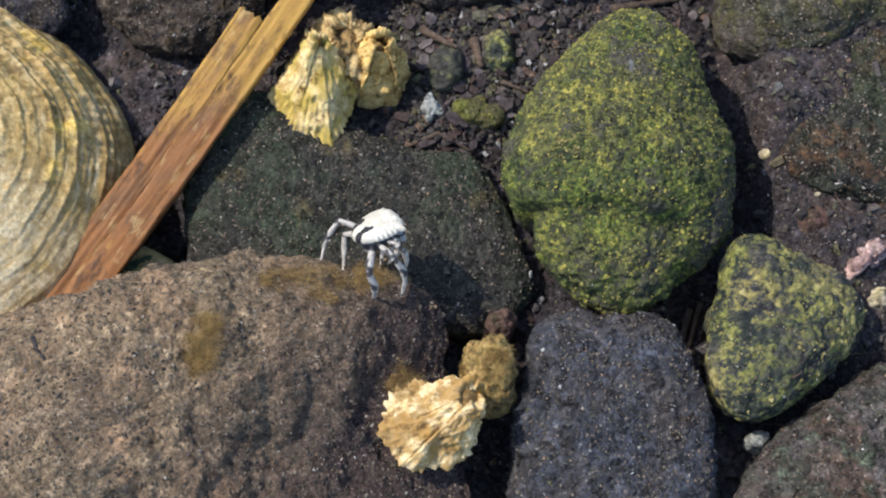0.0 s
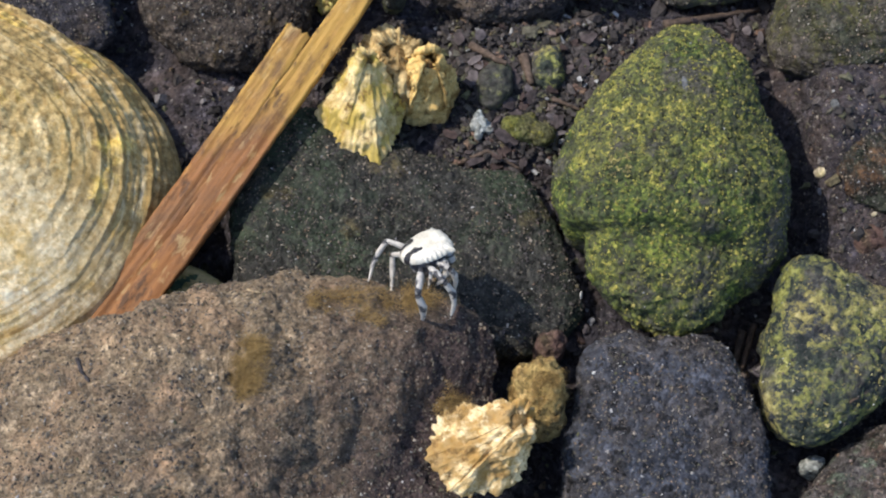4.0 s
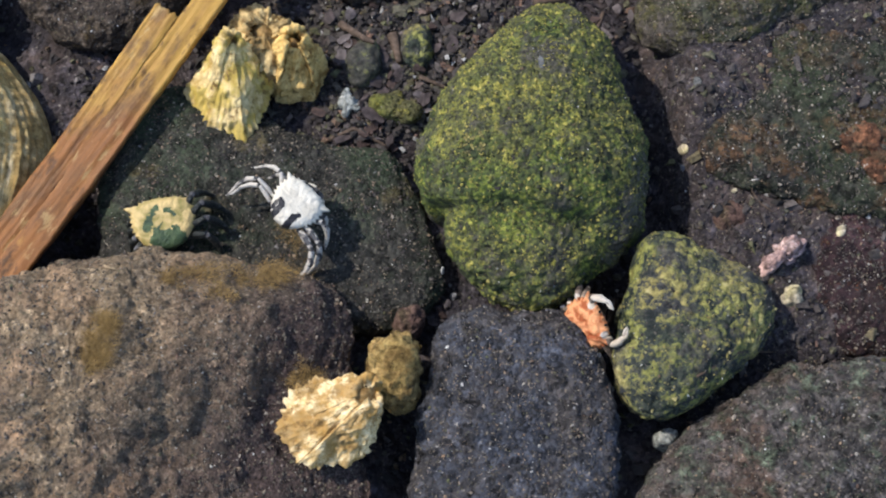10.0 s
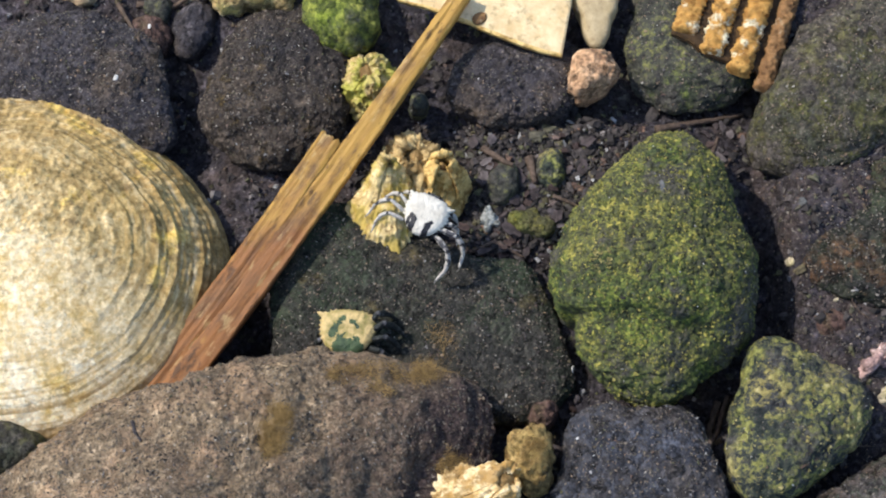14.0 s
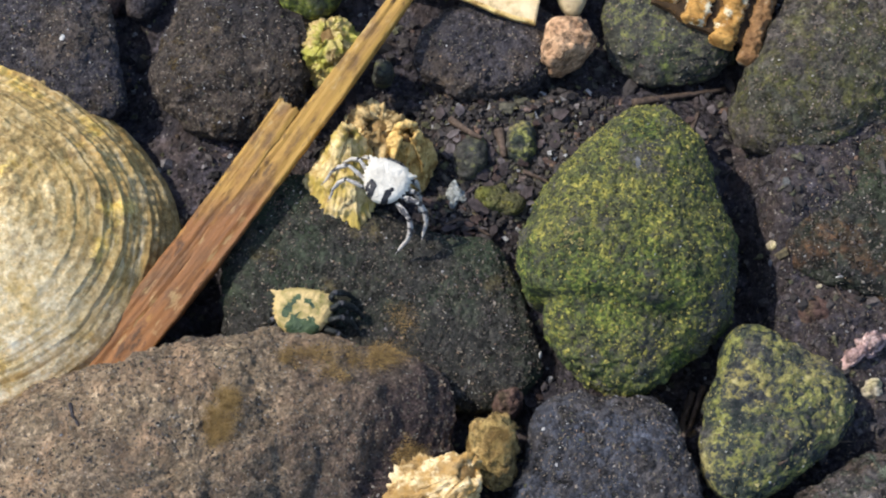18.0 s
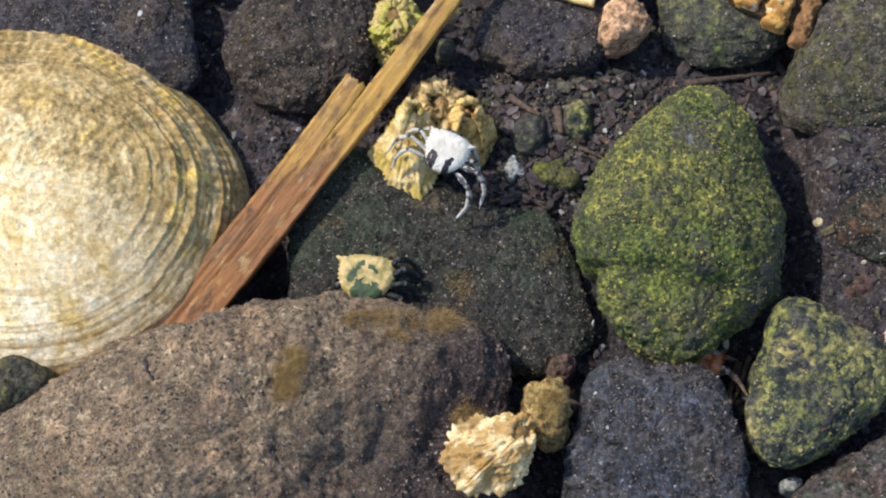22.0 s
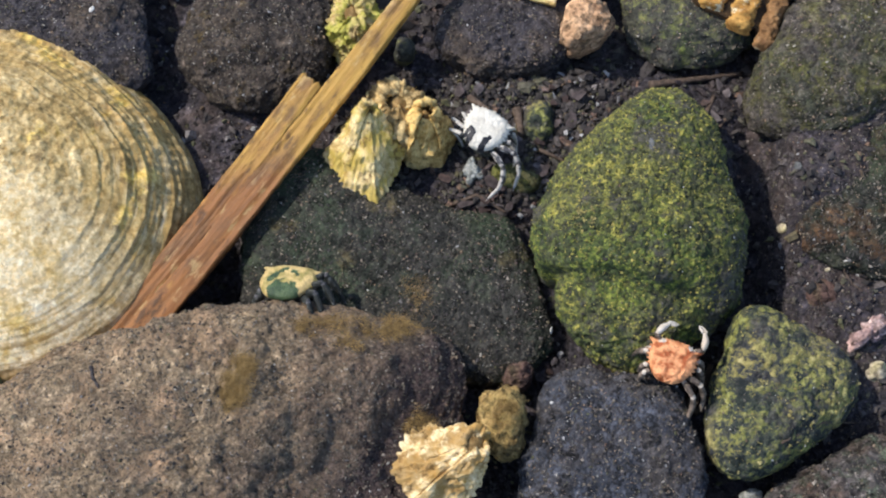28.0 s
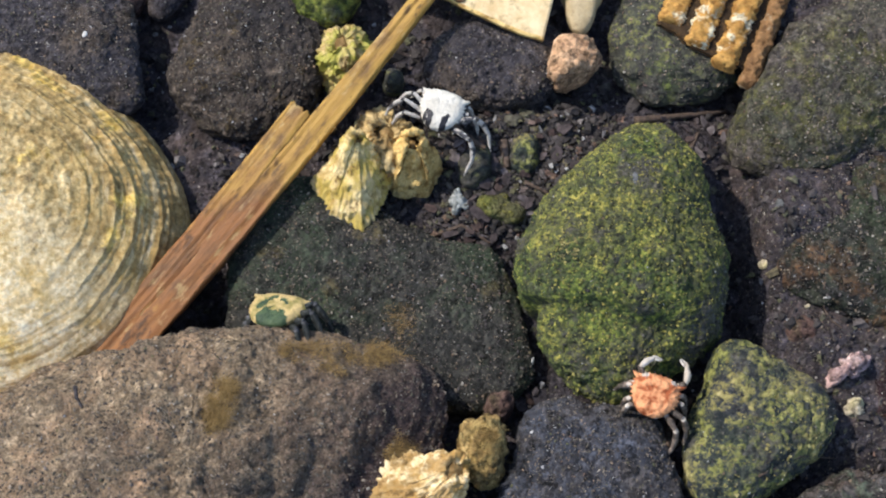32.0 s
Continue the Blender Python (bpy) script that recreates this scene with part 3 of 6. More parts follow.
def stone_mesh(name, radii, top, bottom, mat, n=(36, 72), box=0.75, lump=0.5, lump_size=9.0, grit=0.12, lean=(0, 0), seed=1.0, crease=None, mid=0.4, fall=None):
    """A pebble or boulder in millimetres: a rounded form over an outline of control radii. box < 1 fills the shoulders out."""
    nlat, nlon = n
    ring = around(radii, nlon) * MM
    verts, faces = [], []
    for i in range(1, nlat):
        phi = -math.pi / 2 + math.pi * i / nlat
        h = max(0.0, math.cos(phi)) ** box
        z = math.sin(phi)
        z = (top if z > 0 else bottom) * math.copysign(abs(z) ** (2 - box if z < 0 else 1.0), z) * MM
        for j in range(nlon):
            a = 2 * math.pi * j / nlon
            x, y = ring[j] * h * math.cos(a), ring[j] * h * math.sin(a)
            p = Vector((x, y, z + (lean[0] * x + lean[1] * y) * (1 if phi > 0 else 0.3)))
            if fall and z > 0:
                p.z -= fall[3] * MM * 4 * math.log1p(math.exp(((fall[0] * x + fall[1] * y) / MM - fall[2]) / 4)) * (z / (top * MM)) ** 0.6
            d = Vector((x, y, 1.6 * z)).normalized()
            p += d * MM * (lump * rough(p, lump_size * MM, seed, 3) + mid * rough(p, 4.2 * MM, seed + 9, 3) + grit * rough(p, 1.4 * MM, seed + 5, 3))
            if crease:
                off = (crease[0] * p.x + crease[1] * p.y) / MM - crease[2] + 1.2 * noise.noise(p * 120)
                run = math.exp(-(max(0.0, p.x / MM - 4.0) / 8.0) ** 2)
                p -= d * MM * run * (crease[4] * math.exp(-((off / crease[3]) ** 2)) + 2.8 * smooth01(3.2, -1.4, off) * smooth01(-18.0, -4.0, off))
            verts.append(p)
    for i in range(nlat - 2):
        for j in range(nlon):
            k = (j + 1) % nlon
            faces.append((i * nlon + j, i * nlon + k, (i + 1) * nlon + k, (i + 1) * nlon + j))
    lo, hi = len(verts), len(verts) + 1
    verts.append(Vector((0, 0, -bottom * MM)))
    s = sum((verts[(nlat - 2) * nlon + j] for j in range(nlon)), Vector()) / nlon
    verts.append(s)
    for j in range(nlon):
        k = (j + 1) % nlon
        faces.append((lo, k, j))
        faces.append((hi, (nlat - 2) * nlon + j, (nlat - 2) * nlon + k))
    return mesh_from(name, verts, faces, mat)


SEED = [1.0]


def stone(name, at, radii, top, bottom, mat, label, category="stone", group="", **kw):
    SEED[0] += 1.37
    ob = new(name, stone_mesh(name, radii, top, bottom, mat, seed=SEED[0], **kw))
    ob.location = [c * MM for c in at]
    return tagged(ob, label, category, group)


# ---------------------------------------------------------------- seabed
def bed(x, y):
    """Height of the seabed in millimetres."""
    z = -13.0
    z += 7.5 * smooth01(65.5, 72, x) * smooth01(-10, 3, y)
    z += 3.0 * smooth01(82, 96, y)
    z += 3.5 * smooth01(34, 44, y) * smooth01(0, 10, x) * (1 - smooth01(64, 74, y))
    z -= 4.5 * math.exp(-(((x - 47) / 9) ** 2 + ((y - 6) / 9) ** 2))
    z -= 6.0 * math.exp(-(((x + 57) / 8) ** 2 + ((y - 66) / 20) ** 2))
    z -= 9.0 * math.exp(-(((x + 39) / 8) ** 2 + ((y - 21) / 14) ** 2))
    z -= 7.0 * math.exp(-(((x - 64) / 3.5) ** 2 + ((y - 34) / 24) ** 2))
    z -= 7.0 * math.exp(-(((x - 20) / 7) ** 2 + ((y + 16) / 14) ** 2))
    z -= 5.0 * math.exp(-(((x + 12) / 5) ** 2 + ((y - 62) / 8) ** 2))
    p = (x * MM, y * MM, 0.0)
    return z + 1.3 * rough(p, 12 * MM, 40.0, 3) + 0.55 * rough(p, 2.2 * MM, 44.0, 3)


def build_ground():
    xs = np.arange(-150, 161, 1.5)
    ys = np.arange(-95, 166, 1.5)
    verts = [(x * MM, y * MM, bed(x, y) * MM) for y in ys for x in xs]
    nx, ny = len(xs), len(ys)
    faces = [(j * nx + i, j * nx + i + 1, (j + 1) * nx + i + 1, (j + 1) * nx + i) for j in range(ny - 1) for i in range(nx - 1)]
    rim = [j for j in range(nx)] + [j * nx + nx - 1 for j in range(1, ny)] + [(ny - 1) * nx + i for i in range(nx - 2, -1, -1)]
    rim += [j * nx for j in range(ny - 2, 0, -1)]
    before = rim
    for far in (1.3, 4.0, 40.0, 400.0, 4000.0):
        ring = []
        for v in rim:
            x, y, z = verts[v]
            ring.append(len(verts))
            verts.append((x * far, y * far, -0.0145 + 0.004 * math.sin(7 * math.atan2(y, x))))
        for a in range(len(rim)):
            b = (a + 1) % len(rim)
            faces.append((before[a], ring[a], ring[b], before[b]))
        before = ring
    ob = new("ground", mesh_from("ground", verts, faces, M_MUD))
    tagged(ob, "dark silty sea bed of grit and shell debris", "ground", kind="structure")


build_ground()

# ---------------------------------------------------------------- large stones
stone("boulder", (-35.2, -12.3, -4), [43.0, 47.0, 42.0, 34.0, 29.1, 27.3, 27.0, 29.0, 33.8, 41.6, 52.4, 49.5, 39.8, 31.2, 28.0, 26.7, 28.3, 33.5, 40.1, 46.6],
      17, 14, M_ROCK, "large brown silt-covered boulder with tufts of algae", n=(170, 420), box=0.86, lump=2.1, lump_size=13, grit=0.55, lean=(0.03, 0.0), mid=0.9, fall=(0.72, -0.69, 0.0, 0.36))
stone("stone", (42.0, 32.4, -4), [19.8, 19.6, 22.6, 29.2, 29.1, 23.7, 21.2, 20.4, 22.1, 21.8, 25.5, 26.6, 27.3, 24.9, 22.3, 20.3],
      15, 15, M_GREEN, "rounded pear-shaped stone covered in green and yellow algae", n=(150, 300), box=0.84, lump=1.0, lump_size=12, grit=0.5, mid=0.55, crease=(0.16, 0.987, -14.2, 2.6, 1.3))
stone("stone", (66.4, 1.6, -3), [14.7, 15.7, 14.3, 14.3, 16.3, 17.2, 12.7, 12.3, 12.1, 14.1, 17.1, 17.4, 14.3, 12.2, 11.6, 12.4],
      8, 15, M_YELLOW, "grey stone blotched with yellow algae", n=(110, 220), box=0.7, lump=0.8, grit=0.42, mid=0.5)
stone("stone", (35.7, -16.9, -4), [17.6, 18.6, 20.8, 23.4, 22.2, 23.4, 19.1, 15.8, 16.7, 19.3, 24.2, 22.4, 21.0, 21.8, 22.1, 18.0],
      5, 14, M_GREY, "smooth slate-grey flat-topped stone", n=(110, 240), box=0.46, lump=1.0, grit=0.40, mid=0.7)
stone("flat_stone", (-7.0, 23.6, -10.5), [29.5, 27.8, 22.0, 18.9, 20.6, 29.6, 32.1, 29.6, 28.0, 28.4, 25.8, 21.5, 20.9, 23.8, 29.1, 34.1],
      5, 8, M_SLAB, "flat olive-grey stone lying low beside the boulder", n=(120, 260), box=0.4, lump=1.4, lump_size=14, grit=0.46, mid=0.6)
stone("stone", (-82.9, 72.8, -9), [26.0, 26.4, 24.6, 22.8, 21.1, 22.5, 25.8, 25.4, 23.6, 19.1, 17.8, 18.9, 22.0, 26.9],
      6, 10, M_DARK, "dark grey stone behind the big shell", n=(110, 220), box=0.62, lump=1.5, grit=0.5, mid=0.6)
stone("stone", (-35.4, 75.1, -9), [16.4, 18.3, 20.5, 23.0, 20.0, 16.8, 15.6, 15.0, 16.2, 16.6, 17.0, 17.0, 16.6, 16.4],
      6, 10, M_DARKBROWN, "dark brown rough stone under the wood splinter", n=(110, 220), box=0.68, lump=1.5, grit=0.5, mid=0.6)
stone("stone", (13.7, 76.7, -8), [16.8, 17.4, 13.6, 12.2, 10.7, 12.0, 12.4, 13.4, 11.8, 10.4, 9.6, 10.2, 11.4, 14.3],
      4, 10, M_DARK, "dark flat stone below the cream shell fragment", n=(110, 220), box=0.62, lump=1.5, grit=0.5, mid=0.6)
stone("stone", (58.5, 96.9, -9), [20.7, 26.6, 30.1, 27.1, 24.3, 19.7, 18.2, 18.2, 21.8, 27.6, 27.2, 22.2, 18.3, 18.8],
      7, 10, M_MOSSDARK, "dark mossy stone carrying a ribbed shell fragment", n=(110, 220), box=0.64, lump=1.5, grit=0.5, mid=0.6)
stone("stone", (90.3, 75.5, -6), [26.8, 28.3, 29.3, 27.0, 23.4, 19.9, 19.0, 19.7, 22.2, 30.4, 30.6, 21.6, 17.2, 16.8, 18.9, 23.2],
      10, 12, M_GREYMOSS, "large grey-brown stone with mossy lower edge", n=(110, 220), box=0.68, lump=1.5, grit=0.5, mid=0.6)
stone("stone", (96.1, 115.2, -7), [13.2, 12.8, 15.0, 13.5, 14.0, 11.6, 12.9, 13.6, 14.6, 13.1, 14.1, 12.0],
      6, 10, M_DARK, "dark rounded stone at the pool's far edge", n=(36, 72), box=0.7)
stone("flat_stone", (101.6, 44.4, -5.5), [23.1, 26.2, 29.4, 27.9, 22.2, 20.0, 20.5, 23.0, 27.4, 30.5, 25.5, 22.3, 22.8, 26.1, 24.2, 23.6],
      4.0, 10, M_REDSLAB, "dark flat slab with rust-orange patches", n=(90, 190), box=0.5, lump=1.9, lump_size=7, grit=0.6, mid=1.0)
stone("stone", (100.6, 10.6, -8), [11.0, 12.6, 13.2, 13.6, 13.9, 12.0, 10.8, 12.2, 13.5, 13.9, 12.8, 12.0],
      4, 8, M_MAROON, "dark maroon stone at the edge of the rusty slab", n=(60, 120), box=0.6, lump=1.2, lump_size=6, grit=0.4, mid=0.8)
stone("stone", (86.9, -24.5, -6), [29.0, 29.4, 27.2, 21.3, 19.9, 18.1, 18.7, 22.8, 29.2, 31.8, 24.3, 19.8, 18.2, 18.2, 21.5, 25.3],
      9, 12, M_GRITTY, "large dark stone with greenish grit", n=(110, 220), box=0.68, lump=1.5, grit=0.5, mid=0.6)


# ---------------------------------------------------------------- silt on the stones
def chip(rng, verts, faces, x, y, z, size, flat):
    """One angular chip of eight corners."""
    k = len(verts)
    turn = Euler((rng.uniform(-0.6, 0.6), rng.uniform(-0.6, 0.6), rng.uniform(0, 6.3))).to_matrix()
    sx, sy, sz = size * rng.uniform(0.6, 1.4), size * rng.uniform(0.5, 1.0), size * flat * rng.uniform(0.5, 1.0)
    for cx, cy, cz in ((-1, -1, -1), (1, -1, -1), (1, 1, -1), (-1, 1, -1), (-1, -1, 1), (1, -1, 1), (1, 1, 1), (-1, 1, 1)):
        q = 0.62 if cz > 0 else 1.0
        v = turn @ Vector((cx * sx * q * rng.uniform(0.25, 1.2), cy * sy * q * rng.uniform(0.25, 1.2), cz * sz * rng.uniform(0.5, 1.3)))
        verts.append((x * MM + v.x * MM * 0.5, y * MM + v.y * MM * 0.5, z * MM + v.z * MM * 0.5))
    for f in ((0, 3, 2, 1), (4, 5, 6, 7), (0, 1, 5, 4), (1, 2, 6, 5), (2, 3, 7, 6), (3, 0, 4, 7)):
        faces.append(tuple(k + i for i in f))


def surface(x, y):
    """Height in metres of the topmost surface under a place, in millimetres."""
    hit, place, normal, _, ob, _ = scene.ray_cast(bpy.context.evaluated_depsgraph_get(), Vector((x * MM, y * MM, 0.1)), Vector((0, 0, -1)))
    return (place, normal) if hit else (Vector((x * MM, y * MM, -0.017)), Vector((0, 0, 1)))


def build_silt():
    """Loose sand grains and tiny shell specks lying on the stones, and clumps of algae on the mossy ones."""
    bpy.context.view_layer.update()
    rng = random.Random(23)
    deps = bpy.context.evaluated_depsgraph_get()
    grains, dark, pale, moss, lichen = (([], []) for _ in range(5))
    for _ in range(170000):
        x, y = rng.uniform(-100, 108), rng.uniform(-42, 118)
        hit, p, nrm, _i, ob, _m = scene.ray_cast(deps, Vector((x * MM, y * MM, 0.1)), Vector((0, 0, -1)))
        if not hit or nrm.z < 0.25 or (ob.name == "ground" and x < 66):
            continue
        kind = ob["label"]
        drift = noise.noise((x * 0.22, y * 0.22, 4.0)) + 0.6 * noise.noise((x * 0.6, y * 0.6, 9.0))
        size = min(1.1, 0.2 + rng.expovariate(5.5))
        if kind.startswith("rounded pear"):
            if rng.random() < 0.3:
                continue
            bright = math.hypot(x - 30.0, y - 31.0) + 1.5 * noise.noise((x, y, 0.0)) < 2.2
            into, size = (lichen, 0.6) if bright else (moss, 0.75 * size + 0.18) if drift + 0.45 > rng.uniform(-0.6, 0.6) else (dark, 0.8 * size)
        elif kind.startswith("grey stone blotched"):
            if rng.random() < 0.7:
                continue
            into, size = (lichen, 0.7 * size + 0.15) if noise.noise((x * 0.3, y * 0.3, 2.0)) + 0.5 * noise.noise((x * 0.8, y * 0.8, 6.0)) > 0.05 else (dark, 0.8 * size)
        elif drift < rng.uniform(-0.95, 0.55):
            continue
        else:
            size = 0.2 + min(0.55, rng.expovariate(6.0))
            into = dark if rng.random() < (0.55 if kind.startswith(("dark", "smooth slate", "flat olive", "large dark")) else 0.3) else grains
        chip(rng, *into, p.x / MM, p.y / MM, p.z / MM + 0.08 * size, size, 0.6)
    for _ in range(420):
        x, y = rng.uniform(-100, 108), rng.uniform(-40, 118)
        p, nrm = surface(x, y)
        size = 0.15 + min(0.45, rng.expovariate(9.0))
        chip(rng, *pale, p.x / MM, p.y / MM, p.z / MM + 0.1 * size, size, 0.7)
    for name, soup, mat, label, category in (
            ("sand_grains", grains, M_GRAIN, "loose sand grains lying on the stones", "sand"),
            ("dark_grit", dark, M_GRAVEL, "fine dark grit lying on the stones", "grit"),
            ("shell_specks", pale, M_BITS, "tiny white shell specks scattered on stones", "shell specks"),
            ("algae_clumps", moss, M_MOSSCLUMP, "short green and yellow algae clumps on the rounded stone", "algae"),
            ("lichen_crusts", lichen, M_LICHEN, "yellow crusts on the grey stone", "algae")):
        tagged(new(name, mesh_from(name, *soup, mat, False)), label, category, kind="stuff")


build_silt()


# ---------------------------------------------------------------- big shell
def build_shell():
    """One valve of a large clam: a dome with crowded growth steps towards its margin."""
    R, H = 42.0, 19.0
    nr, na = 210, 420
    verts, faces = [], []
    steps = (0.36, 0.47, 0.55, 0.60, 0.67, 0.70, 0.755, 0.79, 0.815, 0.87, 0.90, 0.925, 0.965)
    tall = (0.3, 0.4, 0.8, 0.3, 1.1, 0.5, 1.35, 0.6, 0.5, 1.5, 0.7, 0.6, 1.0)
    for i in range(nr + 1):
        u = i / nr
        for j in range(na):
            a = 2 * math.pi * j / na
            edge = R * (1 - 0.135 * math.exp(-(((math.degrees(a) + 180) % 360 - 180 - 50) / 38) ** 2) + 0.03 * math.sin(2 * a + 0.5) + 0.012 * rough((math.cos(a), math.sin(a), 0), 0.4, 3.0, 3))
            r = edge * u
            x, y = r * math.cos(a), r * math.sin(a)
            wob = 0.014 * rough((math.cos(a), math.sin(a), 0.6 * u), 0.45, 8.0, 3) + 0.005 * rough((x * MM, y * MM, 0), 3 * MM, 2.0, 3)
            fade = smooth01(0.3, 0.72, u) * (0.9 + 0.7 * max(-0.8, rough((x * MM, y * MM, 0), 9 * MM, 17.0, 3)))
            fade *= 0.14 + 0.72 * smooth01(-0.75, 0.05, math.sin(a))
            z = H * (1 - u ** 2.3) ** 0.8
            for s, high in zip(steps, tall):
                d = (u + wob - s) * edge
                if d < 0:
                    z += fade * high * math.exp(d / 1.5)
                elif d < 0.4:
                    z += fade * high * (1 - d / 0.4)
            p = (x * MM, y * MM, 0)
            calm = 0.35 + 0.65 * smooth01(-0.6, 0.2, math.sin(a))
            z += 0.6 * rough(p, 6 * MM, 11.0, 4) * calm + 0.36 * rough(p, 1.6 * MM, 13.0, 3) * calm
            z += 0.16 * math.sin(105 * a + 5 * math.sin(9 * u)) * smooth01(0.5, 0.85, u) * smooth01(-0.6, 0.1, math.sin(a))
            verts.append((x * MM, y * MM, z * MM))
    for i in range(nr):
        for j in range(na):
            k = (j + 1) % na
            faces.append((i * na + j, (i + 1) * na + j, (i + 1) * na + k, i * na + k))
    base = len(verts)
    for i in range(0, nr + 1, 10):
        for j in range(na):
            x, y, z = verts[(nr - i) * na + j]
            verts.append((x, y, z - (0.6 + 1.6 * min(1, i / 20)) * MM))
    for i in range(nr // 10):
        for j in range(na):
            k = (j + 1) % na
            faces.append((base + i * na + j, base + (i + 1) * na + j, base + (i + 1) * na + k, base + i * na + k))
    for j in range(na):
        k = (j + 1) % na
        faces.append((nr * na + j, base + j, base + k, nr * na + k))
    root = new("clam_shell")
    root.matrix_basis = pose(-85 * MM, 36 * MM, -9.5 * MM, 0, 4, 0)
    tagged(root, "large weathered cream clam shell with growth rings", "shell")
    cut = int(0.835 * nr)
    inner = [f for f in faces if max(f) < base and f[0] // na < cut]
    outer = [f for f in faces if not (max(f) < base and f[0] // na < cut)]
    for name, some, label in (("dome", inner, ""), ("margin", outer, "crowded growth steps along the margin")):
        used = sorted({i for f in some for i in f})
        index = {v: i for i, v in enumerate(used)}
        part(name, mesh_from(name, [verts[i] for i in used], [tuple(index[i] for i in f) for f in some], M_SHELL), root, label)


build_shell()


# ---------------------------------------------------------------- wood splinter
def plank(name, a, b, wa, wb, thick, seed, parent, ragged=3.0, bow=0.0):
    """A split lath from a to b (millimetres), of width wa at a and wb at b."""
    a, b = Vector(a) * MM, Vector(b) * MM
    ax = (b - a).normalized()
    side = ax.cross(Vector((0, 0, 1))).normalized()
    upv = side.cross(ax)
    L = (b - a).length
    nl, nw = 150, 18
    verts, faces = [], []
    for i in range(nl + 1):
        t = i / nl
        w = (wa + (wb - wa) * t) * MM
        for layer in (1, -1):
            for j in range(nw + 1):
                s = j / nw - 0.5
                end = ragged * MM * noise.noise((s * 7, seed, 0.3 if t < 0.5 else 5.0))
                along = t * L + (end if t > 0.97 or t < 0.03 else 0)
                ridge = 0.32 * noise.noise((s * 5 + seed, t * 3.0, seed)) + 0.12 * noise.noise((s * 22, t * 9, seed + 4)) + 0.12 * noise.noise((s * 30, t * 60, seed))
                h = layer * thick * 0.5 * (1 - 1.3 * abs(s) ** 3) + (ridge if layer > 0 else 0)
                wide = s * w * (1 + 0.09 * noise.noise((t * 9, 0.5 * layer + seed, 2 + s)) + 0.05 * noise.noise((t * 45, seed, 7 + s)))
                verts.append(a + ax * along + side * (wide + bow * MM * 4 * t * (1 - t)) + upv * (h * MM))
    row = nw + 1
    for i in range(nl):
        p, q = i * 2 * row, (i + 1) * 2 * row
        for j in range(nw):
            faces.append((p + j, p + j + 1, q + j + 1, q + j))
            faces.append((p + row + j + 1, p + row + j, q + row + j, q + row + j + 1))
        faces.append((p + nw, p + row + nw, q + row + nw, q + nw))
        faces.append((p + row, p, q, q + row))
    for p in (0, nl * 2 * row):
        for j in range(nw):
            f = (p + j, p + j + 1, p + row + j + 1, p + row + j)
            faces.append(f if p else f[::-1])
    mid = (a + b) / 2
    turn = Matrix((side, ax, upv)).transposed().to_4x4()
    m = Matrix.Translation(mid) @ turn
    inv = m.inverted()
    return part(name, mesh_from(name, [inv @ v for v in verts], faces, M_WOOD), parent, at=parent.matrix_basis.inverted() @ m)


stick = new("wood_splinter")
stick.location = (-25 * MM, 50 * MM, 2 * MM)
tagged(stick, "long orange-brown split splinter of wet wood", "wood")
plank("main_lath", (-55.6, 7.4, -6.7), (4.2, 92.9, 2.6), 7.0, 3.7, 2.4, 2.0, stick, 0.8, 1.0)
plank("side_lath", (-60.2, 7.6, -6.8), (-23.0, 61.3, -0.9), 4.6, 4.8, 2.2, 6.0, stick, 1.0, 0.6)


